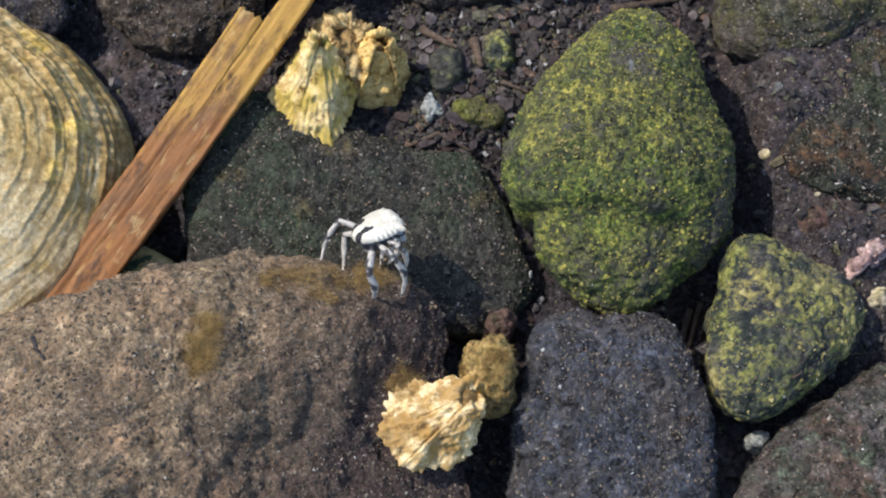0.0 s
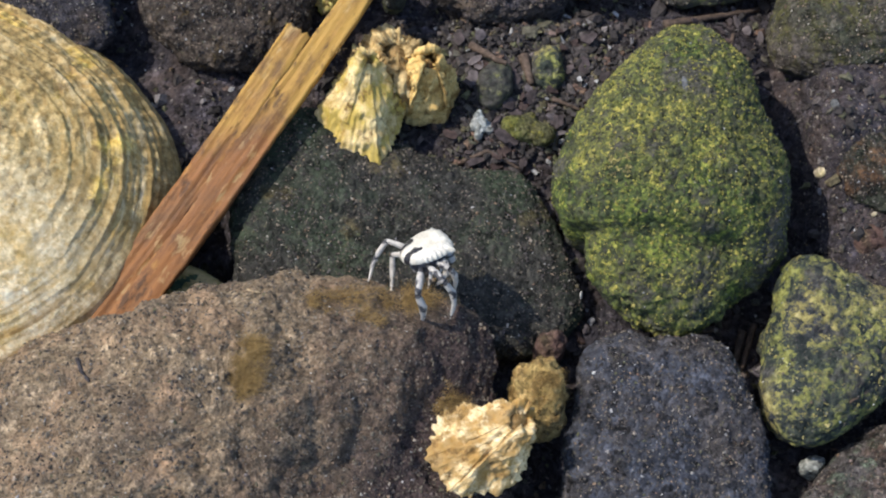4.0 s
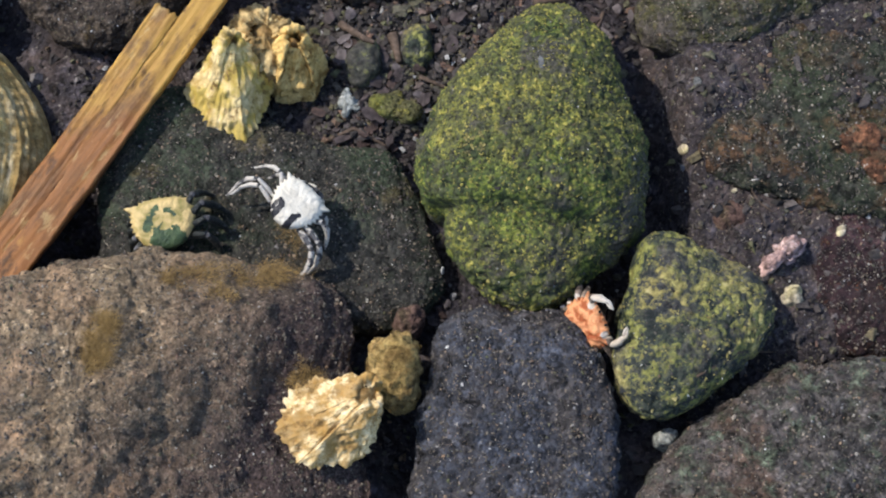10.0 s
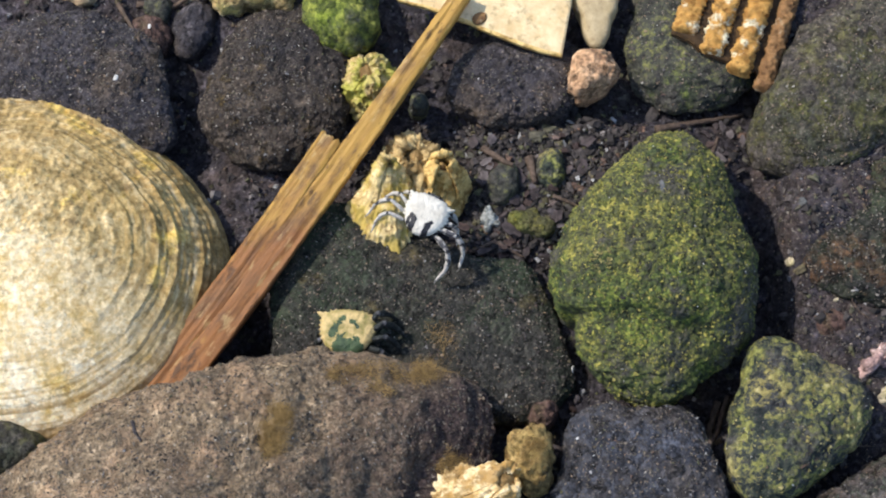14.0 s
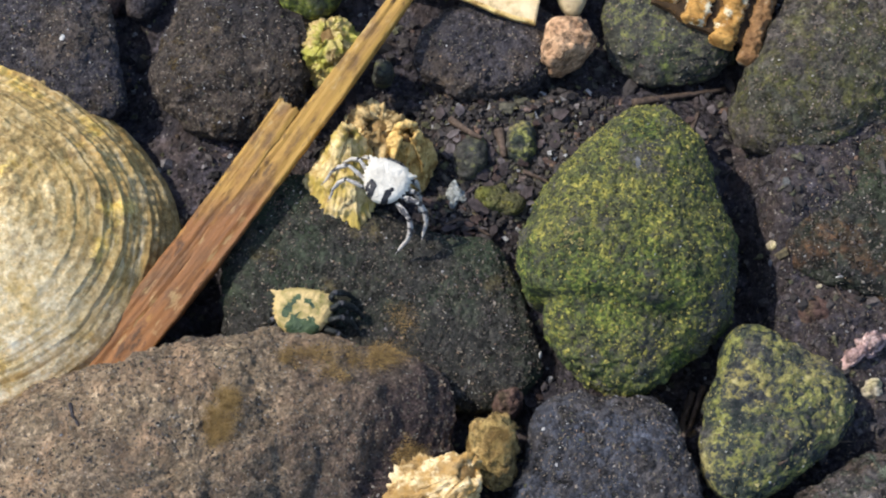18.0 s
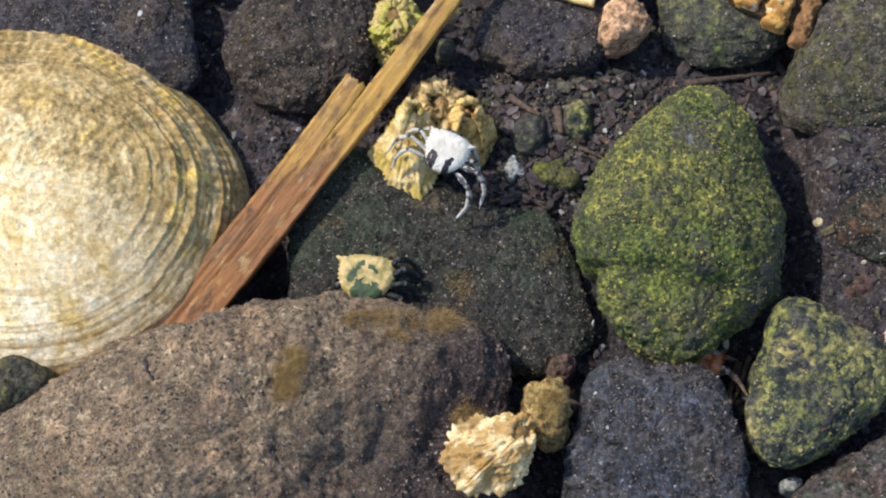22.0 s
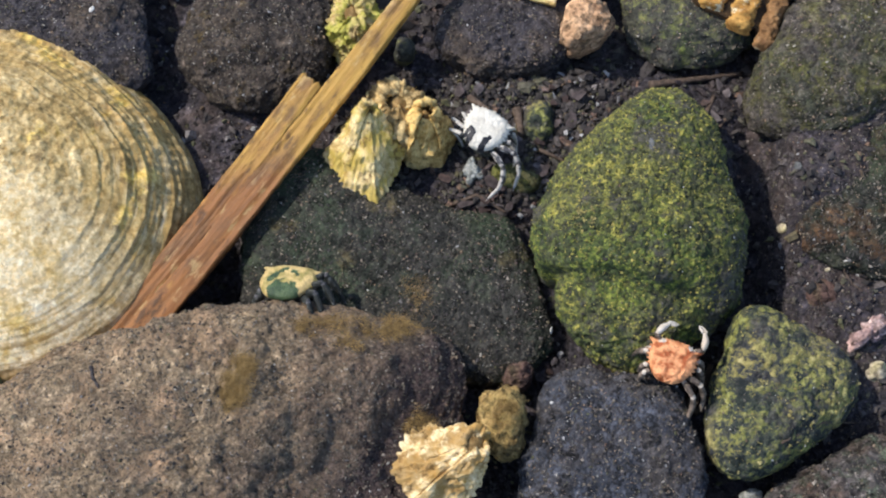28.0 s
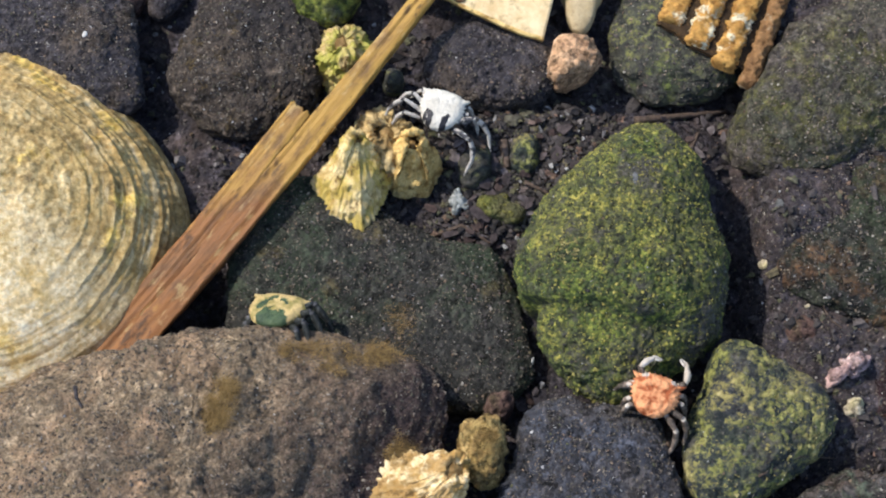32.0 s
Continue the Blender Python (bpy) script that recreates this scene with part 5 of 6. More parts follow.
def twig(points, r, label, seed, name="twig", mat=None):
    """A bent thread or twig through a few places (x, y, height over what lies below)."""
    pts = []
    for x, y, lift in points:
        p, _n = surface(x, y)
        pts.append(p + Vector((0, 0, lift * MM)))
    verts, faces = [], []
    ns = 6
    steps = 8
    path = []
    for a, b in zip(pts, pts[1:]):
        path += [a.lerp(b, i / steps) for i in range(steps)]
    path.append(pts[-1])
    for i, p in enumerate(path):
        d = (path[min(i + 1, len(path) - 1)] - path[max(i - 1, 0)]).normalized()
        s = d.cross(Vector((0, 0, 1))).normalized()
        u = s.cross(d)
        rr = r * MM * (1 - 0.5 * i / len(path)) * (1 + 0.3 * noise.noise((i * 0.9, seed, 0)))
        for k in range(ns):
            a = 2 * math.pi * k / ns
            verts.append(p - pts[0] + s * rr * math.cos(a) + u * rr * math.sin(a))
    for i in range(len(path) - 1):
        for k in range(ns):
            m = (k + 1) % ns
            faces.append((i * ns + k, i * ns + m, (i + 1) * ns + m, (i + 1) * ns + k))
    faces.append(tuple(range(ns))[::-1])
    faces.append(tuple((len(path) - 1) * ns + k for k in range(ns)))
    ob = new(name, mesh_from(name, verts, faces, mat or M_TWIG))
    ob.location = pts[0]
    tagged(ob, label, "twig", "debris twigs")


twig([(44, 66.5, 0.6), (52, 68.5, 0.8), (63, 71.5, 0.8)], 0.9, "dark brown twig lying between mossy stones", 1)
twig([(55, 60, 0.4), (57, 65, 0.4)], 0.6, "short reddish-brown twig in debris", 2)
twig([(60.5, 62, 0.4), (58, 58, 0.4)], 0.45, "thin dark twig beside the mossy stone", 3)
twig([(17.5, 60, 0.8), (18.5, 54, 0.8)], 1.1, "flat brownish bark strip in debris", 4)
twig([(8, 62, 0.6), (12, 58, 0.7), (14, 57, 0.7)], 0.8, "reddish-brown bark bit in debris", 5)
twig([(-70, 97.5, 0.5), (-67, 92, 0.5), (-64, 86, 0.5)], 0.6, "dark twig lying in grit", 6)
twig([(-40.5, 118, 0.5), (-40, 110, 0.7), (-40, 107, 0.9)], 0.8, "reddish twig behind the olive stone", 7)
twig([(-66, 97.5, 0.5), (-58, 97.0, 0.5), (-50, 99, 0.5)], 0.8, "blackish twig across small pebbles", 8)
twig([(54, 9, 1.2), (52, 3, 1.2), (50, -3, 1.2)], 0.8, "dark twig wedged between stones", 9)
twig([(56, 10, 1.2), (53.5, 3, 1.4), (51, -2, 1.2)], 0.6, "thin dark twig wedged between stones", 10)
twig([(80, 31, 0.4), (80.5, 27, 0.4), (82, 24.5, 0.4), (84, 23, 0.4)], 0.18, "fine curled plant thread on grit", 11)
twig([(66, -9.0, 0.3), (74, -4.5, 0.3), (82, -2, 0.3)], 0.25, "fine root thread beside the yellow stone", 12)
twig([(4, 40, 0.4), (10, 41.5, 0.6), (16, 38.5, 0.4)], 0.5, "dark stalk in debris", 13)
twig([(22, 51, 0.6), (27, 49, 0.6)], 0.5, "dark short stalk in debris", 14)


# ---------------------------------------------------------------- bark flakes among the debris
M_BARK = plain("dead_bark", (0.055, 0.043, 0.044), 0.8, 0.55, 500)
M_BARKRED = plain("reddish_bark", (0.060, 0.040, 0.036), 0.8, 0.5, 500)
M_BARKPALE = plain("grey_bark", (0.105, 0.09, 0.094), 0.8, 0.5, 500)


def bark_flake(x, y, length, width, turn, lean, mat, label, seed):
    """A thin torn flake with a ragged outline, lying a little tilted on what is below."""
    p, _n = surface(x, y)
    n = 14
    verts, faces = [], []
    for layer in (1, -1):
        for k in range(n):
            a = 2 * math.pi * k / n
            r = 1 + 0.6 * noise.noise((math.cos(a) * 2.2, math.sin(a) * 2.2, seed * 3.7))
            verts.append((0.5 * length * r * math.cos(a) * MM, 0.5 * width * r * math.sin(a) * MM, (0.22 * layer + 0.25 * math.sin(a + seed)) * MM))
        verts.append((0, 0, (0.22 * layer + 0.15) * MM))
    for k in range(n):
        m = (k + 1) % n
        faces += [(k, m, n), (n + 1 + m, n + 1 + k, 2 * n + 1), (k, n + 1 + k, n + 1 + m, m)]
    ob = new("bark_flake", mesh_from("bark_flake", verts, faces, mat, False))
    ob.matrix_basis = Matrix.Translation(p + Vector((0, 0, 0.35 * MM))) @ pose(0, 0, 0, lean[0], lean[1], turn)
    tagged(ob, label, "bark flake", "bark flakes")


def build_flakes():
    rng = random.Random(77)
    kinds = ((M_BARK, "dark torn flake of dead bark in debris"), (M_BARKRED, "reddish-brown torn flake of bark in debris"), (M_BARKPALE, "greyish torn flake of plant litter in debris"))
    done = 0
    while done < 64:
        u = rng.random()
        x, y = (rng.gauss(18, 8), rng.gauss(55, 8)) if u < 0.55 else (rng.gauss(12, 5), rng.gauss(41, 3)) if u < 0.75 else (rng.gauss(54, 5), rng.gauss(66, 4)) if u < 0.9 else (rng.gauss(23, 2.5), rng.gauss(5, 4))
        hit, place, nrm, _i, ob, _m = scene.ray_cast(bpy.context.evaluated_depsgraph_get(), Vector((x * MM, y * MM, 0.1)), Vector((0, 0, -1)))
        if not hit or ob.name.split(".")[0] not in ("ground", "gravel"):
            continue
        mat, label = kinds[rng.choice((0, 0, 1, 1, 2))]
        bark_flake(x, y, min(5.5, 1.4 + rng.expovariate(0.8)), rng.uniform(0.8, 2.4), rng.uniform(0, 180), (rng.gauss(0, 14), rng.gauss(0, 14)), mat, label, done * 0.73)
        done += 1


build_flakes()


# ---------------------------------------------------------------- small chips lying about
def shell_chip(x, y, size, mat, label, turn, long=1.6):
    """A thin curved flake resting on what lies below."""
    p, nrm = surface(x, y)
    verts, faces = [], []
    n = 10
    for layer in (0, 1):
        for i in range(n + 1):
            for j in range(5):
                u, v = i / n * 2 - 1, j / 4 * 2 - 1
                w = (1 - abs(u) ** 2.5) ** 0.6 * (1 + 0.2 * noise.noise((u * 3, v, turn)))
                verts.append((u * size * long * 0.5 * MM, v * w * size * 0.5 * MM, (0.12 * size * (1 - v * v) + 0.1 - layer * 0.12 * size) * MM))
    k = (n + 1) * 5
    for i in range(n):
        for j in range(4):
            q = i * 5 + j
            faces.append((q, q + 5, q + 6, q + 1))
            faces.append((k + q, k + q + 1, k + q + 6, k + q + 5))
        faces.append((i * 5, k + i * 5, k + i * 5 + 5, i * 5 + 5))
        faces.append((i * 5 + 4, i * 5 + 9, k + i * 5 + 9, k + i * 5 + 4))
    ob = new("shell_chip", mesh_from("shell_chip", verts, faces, mat))
    ob.matrix_basis = Matrix.Translation(p) @ nrm.to_track_quat("Z", "Y").to_matrix().to_4x4() @ pose(0, 0, 0, 0, 0, turn)
    tagged(ob, label, "shell chip", "loose shell chips")


shell_chip(42.3, 45.1, 1.2, M_BLUE, "thin grey shell chip on the mossy stone", 130, 3.0)
shell_chip(69.5, 36.6, 2.0, M_PALE, "pale shell chip lying on grit", 70)
shell_chip(71.8, 47.0, 1.6, M_BLUE, "bluish shell chip lying on grit", 20)
shell_chip(25.0, 14.5, 0.9, M_BITS, "tiny white shell chip beside the flat stone", 10)
shell_chip(-30.8, 10.6, 1.6, M_TAN, "pale tan shell chip on the boulder's crest", 0)
shell_chip(24.8, -2.0, 0.5, M_BITS, "tiny white shell chip on the slate-grey stone", 40)
shell_chip(37.8, -24.0, 0.5, M_BITS, "small white shell chip on the slate-grey stone", 80)
shell_chip(-68.1, 76.4, 0.9, M_BITS, "small white shell chip on the dark stone", 80)
shell_chip(77.5, 27.5, 0.8, M_PALE, "whitish shell chip beside the brown pebble", 30)
shell_chip(80.5, 28.5, 0.5, M_BITS, "tiny white shell chip on grit", 150)
shell_chip(-62.5, 90.5, 0.8, M_BITS, "tiny white shell chip on the brown pebble", 10)
shell_chip(95.5, 19.0, 1.6, M_PALE, "cream shell chip by the maroon stone", 20)
# Flake added in place of the flat brown stain beside the wood tip.
shell_chip(7.4, 88.6, 2.6, M_RIBBROWN, "thin brown flake added for the stain on the cream shell", 60, 1.3)
twig([(-58.5, -0.5, 0.1), (-57.6, -3.0, 0.25), (-56.2, -5.0, 0.1)], 0.42, "dark curled worm tube on the boulder", 15, "worm_tube", M_DARK)

for at, size, label in (((101.0, 35.5), 1.1, "rust-orange crust on the dark slab"), ((106.0, 30.0), 1.25, "broad rust-orange crust on the dark slab")):
    place, _n = surface(*at)
    stone("rust_crust", (at[0], at[1], place.z / MM - 0.5), [size * v for v in (4.6, 3.4, 2.6, 3.6, 4.4, 3.0, 2.2, 3.1)], 1.3, 1.0, M_RUST, label, "crust", "rust crusts",
          n=(30, 60), box=0.7, lump=0.9, lump_size=2.2, grit=0.4, mid=0.6)


# ---------------------------------------------------------------- crabs
def spotted(name, base, other, scale, at, rough_v=0.45):
    m, nt, bsdf = tree(name)
    g = noise_tex(nt, scale, 4, 0.6)
    f = noise_tex(nt, scale * 4, 4, 0.6)
    col = mix(nt, ramp(nt, g, *at), base, other)
    col = mix(nt, times(nt, ramp(nt, f, 0.45, 0.65), 0.3), col, tuple(0.5 * v for v in base))
    finish(nt, bsdf, col, rough_v, mix(nt, 0.5, g, f), 0.8, 0.0006, 0.3)
    return m


C_WHITE = spotted("white_carapace", (0.53, 0.50, 0.43), (0.69, 0.66, 0.58), 300, (0.4, 0.6))
C_BLACK = plain("black_mark", (0.02, 0.02, 0.025), 0.4, 0.3)
C_UNDER = spotted("grey_underside", (0.05, 0.052, 0.06), (0.13, 0.13, 0.145), 600, (0.45, 0.6))
C_BANDED = spotted("white_leg", (0.045, 0.046, 0.055), (0.52, 0.49, 0.45), 480, (0.41, 0.47))
C_LEGDARK = spotted("dark_leg_band", (0.03, 0.032, 0.038), (0.10, 0.10, 0.11), 700, (0.45, 0.6))
C_CREAM = spotted("cream_carapace", (0.26, 0.22, 0.07), (0.58, 0.43, 0.19), 420, (0.42, 0.56))
C_MOSS = spotted("green_patch", (0.028, 0.055, 0.03), (0.07, 0.11, 0.05), 600, (0.4, 0.6))
C_DUSK = spotted("dark_green_leg", (0.018, 0.022, 0.022), (0.13, 0.135, 0.13), 900, (0.56, 0.66))
C_ORANGE = spotted("orange_carapace", (0.34, 0.085, 0.026), (0.80, 0.37, 0.17), 620, (0.40, 0.56), 0.6)
C_BONE = spotted("bone_claw", (0.46, 0.39, 0.31), (0.62, 0.57, 0.51), 400, (0.4, 0.6))
C_OLIVELEG = spotted("brown_leg", (0.07, 0.055, 0.046), (0.28, 0.22, 0.175), 600, (0.45, 0.6))
C_EYE = plain("eye", (0.01, 0.01, 0.01), 0.2, 0.1)


def in_marks(x, y, marks):
    """True inside one of the capsules (x0, y0, x1, y1, radius) in millimetres."""
    for x0, y0, x1, y1, r in marks:
        dx, dy = x1 - x0, y1 - y0
        t = max(0.0, min(1.0, ((x - x0) * dx + (y - y0) * dy) / (dx * dx + dy * dy + 1e-9)))
        if math.hypot(x - x0 - t * dx, y - y0 - t * dy) < r * (1 + 0.25 * noise.noise((x * 1.7, y * 1.7, 5))):
            return True
    return False


def carapace_mesh(width, length, high, mat, mark_mat, marks, under, teeth, crinkle):
    """A crab's back: a flat shield, broad in front, narrow behind, finely toothed, with a spine at each front corner."""
    nlat, nlon = 44, 180
    verts, faces = [], []
    for i in range(1, nlat):
        phi = -math.pi / 2 + math.pi * i / nlat
        h = math.cos(phi) ** (0.42 if phi > 0 else 0.75)
        z = math.sin(phi) * (high if phi > 0 else 1.5)
        for j in range(nlon):
            a = 2 * math.pi * j / nlon
            c, s = math.cos(a), math.sin(a)
            k = (abs(c) ** 2.8 + abs(s) ** 2.8) ** (-1 / 2.8)
            x, y = 0.5 * width * k * c, 0.5 * length * k * s
            x *= 1 + 0.14 * (y / length) - 0.50 * max(0.0, -y / length) ** 1.1
            side = math.degrees(math.atan2(s, abs(c)))
            tooth = 0.0
            if -25 < side < 58:
                tooth = teeth * (1 + 0.6 * noise.noise((a * 3.1, width, 1))) * max(0.0, math.cos(math.radians((side - 4) * 360 / 10.5))) ** 0.7
            elif side >= 58:
                tooth = 0.035 * max(0.0, math.cos(math.radians((side - 90) * 360 / 13.0)))
            tooth += 0.24 * math.exp(-(((side - 38) / 4.5) ** 2))
            q = h * (1 + 0.035 * noise.noise((c * 2.5, s * 2.5, width)) + tooth * smooth01(0.92, 1.0, h))
            zz = z + 0.12 * noise.noise((x * 0.9 * h, y * 0.9 * h, 3)) + 0.09 * noise.noise((x * 2.2 * h, y * 2.2 * h, 7))
            zz += crinkle * (0.5 - abs(noise.noise((x * 0.75 * h, y * 0.75 * h, 12))) * 2.0) * smooth01(-0.2, 0.3, phi)
            verts.append((x * q * MM, y * q * MM, zz * MM))
    for i in range(nlat - 2):
        for j in range(nlon):
            k = (j + 1) % nlon
            faces.append((i * nlon + j, i * nlon + k, (i + 1) * nlon + k, (i + 1) * nlon + j))
    lo = len(verts)
    verts += [(0, 0, -1.55 * MM), (0, 0, (high + 0.02) * MM)]
    for j in range(nlon):
        k = (j + 1) % nlon
        faces.append((lo, k, j))
        faces.append((lo + 1, (nlat - 2) * nlon + j, (nlat - 2) * nlon + k))
    me = mesh_from("carapace", verts, faces, mat)
    me.materials.append(mark_mat)
    me.materials.append(under)
    for f in me.polygons:
        c = f.center / MM
        if c.z < -0.45:
            f.material_index = 2
        elif in_marks(c.x, c.y, marks):
            f.material_index = 1
    return me


def limb_mesh(name, pts, radii, mat, band_mat=None, bands=(), flat=0.75):
    """A jointed piece: a tapering oval tube through a few places in millimetres, bands given as spans of its length."""
    ns, per = 10, 8
    path, rad = [], []
    for a, b, ra, rb in zip(pts, pts[1:], radii, radii[1:]):
        for i in range(per):
            t = i / per
            path.append(Vector(a).lerp(Vector(b), t))
            rad.append(ra + (rb - ra) * t)
    path.append(Vector(pts[-1]))
    rad.append(radii[-1])
    verts, faces = [], []
    for i, p in enumerate(path):
        d = (path[min(i + 1, len(path) - 1)] - path[max(i - 1, 0)]).normalized()
        s = d.cross(Vector((0, 0, 1)))
        s = s.normalized() if s.length > 1e-4 else Vector((1, 0, 0))
        u = s.cross(d)
        for k in range(ns):
            a = 2 * math.pi * k / ns
            verts.append((p + s * rad[i] * flat * math.cos(a) + u * rad[i] * math.sin(a)) * MM)
    n = len(path)
    for i in range(n - 1):
        for k in range(ns):
            m = (k + 1) % ns
            faces.append((i * ns + k, (i + 1) * ns + k, (i + 1) * ns + m, i * ns + m))
    faces.append(tuple(range(ns)))
    faces.append(tuple((n - 1) * ns + k for k in reversed(range(ns))))
    me = mesh_from(name, verts, faces, mat)
    if band_mat:
        me.materials.append(band_mat)
        for q, f in enumerate(me.polygons):
            t = min(1.0, (q // ns) / max(1, n - 1))
            if any(a <= t <= b for a, b in bands):
                f.material_index = 1
    return me


def crab(name, label, width, length, high, shell, mark, marks, under, leg, band, claw, tip, legs, claws, stout=1.0, bow=0.2, teeth=0.06, crinkle=0.0, slender=1.0):
    """A crab whose base is at the height of its feet. legs: side, place along the body, bearing, reach, knee height."""
    root = new(name)
    tagged(root, label, "crab", "crabs")
    back = part("carapace", carapace_mesh(width, length, high, shell, mark, marks, under, teeth, crinkle), root, at=pose(0, 0, 5 * MM))
    for s in (-1, 1):
        part("eye", limb_mesh("eye", ((s * 0.13 * width, 0.47 * length, 0.2), (s * 0.15 * width, 0.53 * length, 0.75)), (0.22, 0.3), C_EYE), back)
    body = stone_mesh("body", [0.42 * width, 0.42 * width, 0.4 * length, 0.42 * width, 0.42 * width, 0.36 * width, 0.4 * length, 0.36 * width], 2.4, 1.9, under, n=(16, 32), lump=0.2, lump_size=2, grit=0.05)
    part("body", body, root, at=pose(0, 0, 3.6 * MM))
    moving = []
    for side, along, bearing, reach, knee in legs:
        wide = stout * (slender if side < 0 else 1.0)
        hip = pose(side * 0.36 * width * MM, along * length * MM, 3.7 * MM, 0, 0, bearing if side > 0 else 180 - bearing)
        k1, k2 = 0.42 * reach, 0.78 * reach
        fall = -3.8
        b1, b2 = side * bow * reach, side * 0.8 * bow * reach
        merus = part("leg", limb_mesh("leg", ((0, 0, 0), (0.2 * reach, 0.5 * b1, 0.55 * knee), (k1, b1, knee)), (0.55 * wide, 0.85 * wide, 0.6 * wide), leg, band, ((0.0, 0.16), (0.94, 1.0))), root, at=hip)
        part("shin", limb_mesh("shin", ((k1, b1, knee), (0.62 * reach, 1.05 * b1, 0.45 * (knee + fall) + 0.6), (k2, b2, 0.35 * knee + 0.62 * fall)), (0.58 * wide, 0.78 * wide, 0.5 * wide), leg, band, ((0.0, 0.05), (0.95, 1.0)), 0.8), merus)
        part("toe", limb_mesh("toe", ((k2, b2, 0.35 * knee + 0.62 * fall), (0.9 * reach, 0.4 * b2, 0.86 * fall), (reach, 0, fall)), (0.5 * wide, 0.36 * wide, 0.06), leg, band, ((0.7, 0.85),), 0.9), merus)
        moving.append((merus, hip, side))
    for side, bearing, out, lift, bend, size in claws:
        hip = pose(side * 0.3 * width * MM, 0.33 * length * MM, 4.2 * MM, 0, 0, bearing if side > 0 else 180 - bearing)
        arm = part("claw", limb_mesh("claw", ((0, 0, 0), (0.5 * out, 0, 0.3 * lift), (out, 0, lift)), (0.5, 0.75, 0.7), leg, band, ((0.4, 0.6),)), root, at=hip)
        b = side * radians(bend)
        d = Vector((math.cos(b), math.sin(b), 0))
        e = Vector((math.cos(1.7 * b), math.sin(1.7 * b), -0.05))
        p0 = Vector((out, 0, lift))
        p1, p2 = p0 + d * 1.5 * size, p0 + d * 2.4 * size + e * 0.6 * size
        n = Vector((-math.sin(b), math.cos(b), 0)) * 0.42 * size
        part("palm", limb_mesh("palm", (p0, p0 + d * 0.5 * size, p1, p2), (0.4 * size, 0.68 * size, 0.8 * size, 0.4 * size), claw), arm, "pale swollen claw palm")
        part("finger", limb_mesh("finger", (p2 - n * 0.6, p2 + e * size * 0.7 - n * 0.9, p2 + e * size * 1.5 - n * 0.2), (0.36 * size, 0.28 * size, 0.07 * size), tip), arm)
        part("thumb", limb_mesh("thumb", (p2 + n * 0.7, p2 + e * size * 0.7 + n * 1.0, p2 + e * size * 1.45 + n * 0.35), (0.34 * size, 0.26 * size, 0.07 * size), tip), arm)
        moving.append((arm, hip, side))
    return root, moving


WHITE, WHITE_LIMBS = crab(
    "crab", "small white crab with two black marks on its back", 8.4, 8.4, 1.5, C_WHITE, C_BLACK,
    ((-2.2, -1.2, -1.5, -1.8, 0.5), (-1.5, -1.8, -1.55, -4.6, 0.6), (1.8, -1.1, 1.4, -1.8, 0.5), (1.4, -1.8, 1.45, -4.6, 0.6), (-2.5, -1.8, -2.5, -3.0, 0.42)),
    C_UNDER, C_BANDED, C_LEGDARK, C_UNDER, C_WHITE,
    ((1, 0.16, 10, 3.4, 0.3), (1, 0.02, -22, 5.2, 0.6), (1, -0.14, -34, 8.8, 1.8), (1, -0.28, -64, 9.0, 1.6),
     (-1, 0.16, 10, 4.6, 0.6), (-1, 0.02, -8, 7.2, 1.4), (-1, -0.14, -22, 9.0, 1.8), (-1, -0.28, -38, 7.4, 1.2)),
    ((1, 100, 1.4, -1.6, 60, 1.0), (-1, 100, 1.4, -1.6, 60, 1.0)), 0.95, 0.30, 0.10, slender=0.72)

GREEN, GREEN_LIMBS = crab(
    "crab", "small crab with cream back, green patches and dark legs", 10.6, 9.2, 1.5, C_CREAM, C_MOSS,
    ((-0.8, -3.2, 1.6, -3.4, 1.9), (-1.2, -1.4, -0.4, -2.0, 0.8), (1.9, -1.7, 1.4, -2.4, 0.8), (-2.0, 0.7, -2.9, -0.7, 0.8), (0.9, 2.0, 1.7, 0.9, 0.55), (-0.8, 2.6, -1.6, 1.8, 0.5)),
    C_UNDER, C_DUSK, C_UNDER, C_DUSK, C_UNDER,
    ((1, 0.16, 30, 6.6, 2.0), (1, 0.02, 6, 7.8, 2.4), (1, -0.14, -14, 7.8, 2.2), (1, -0.28, -38, 6.6, 1.4),
     (-1, 0.16, 12, 2.4, 0.2), (-1, 0.02, -6, 2.6, 0.2), (-1, -0.14, -26, 2.8, 0.2), (-1, -0.28, -48, 3.0, 0.2)),
    ((1, 100, 1.4, -1.6, 60, 0.8), (-1, 100, 1.4, -1.6, 60, 0.8)), 1.1)

ORANGE, ORANGE_LIMBS = crab(
    "crab", "small orange crab with bone-white claws held forward", 8.6, 8.0, 1.6, C_ORANGE, C_BONE,
    ((2.6, 3.3, 3.0, 3.2, 0.5), (-2.6, 3.3, -3.0, 3.2, 0.5),),
    C_UNDER, C_OLIVELEG, C_BONE, C_BONE, C_BONE,
    ((1, 0.1, 8, 3.6, 0.8), (1, 0.0, -18, 4.2, 0.9), (1, -0.16, -44, 7.0, 1.2), (1, -0.3, -70, 7.4, 1.0),
     (-1, 0.1, 4, 2.6, 0.6), (-1, 0.0, -4, 4.2, 0.9), (-1, -0.16, -38, 2.4, 0.3), (-1, -0.3, -58, 2.4, 0.3)),
    ((1, 34, 2.6, 1.5, 66, 1.12), (-1, 52, 2.2, 1.6, 72, 1.08)), teeth=0.12, crinkle=0.34)

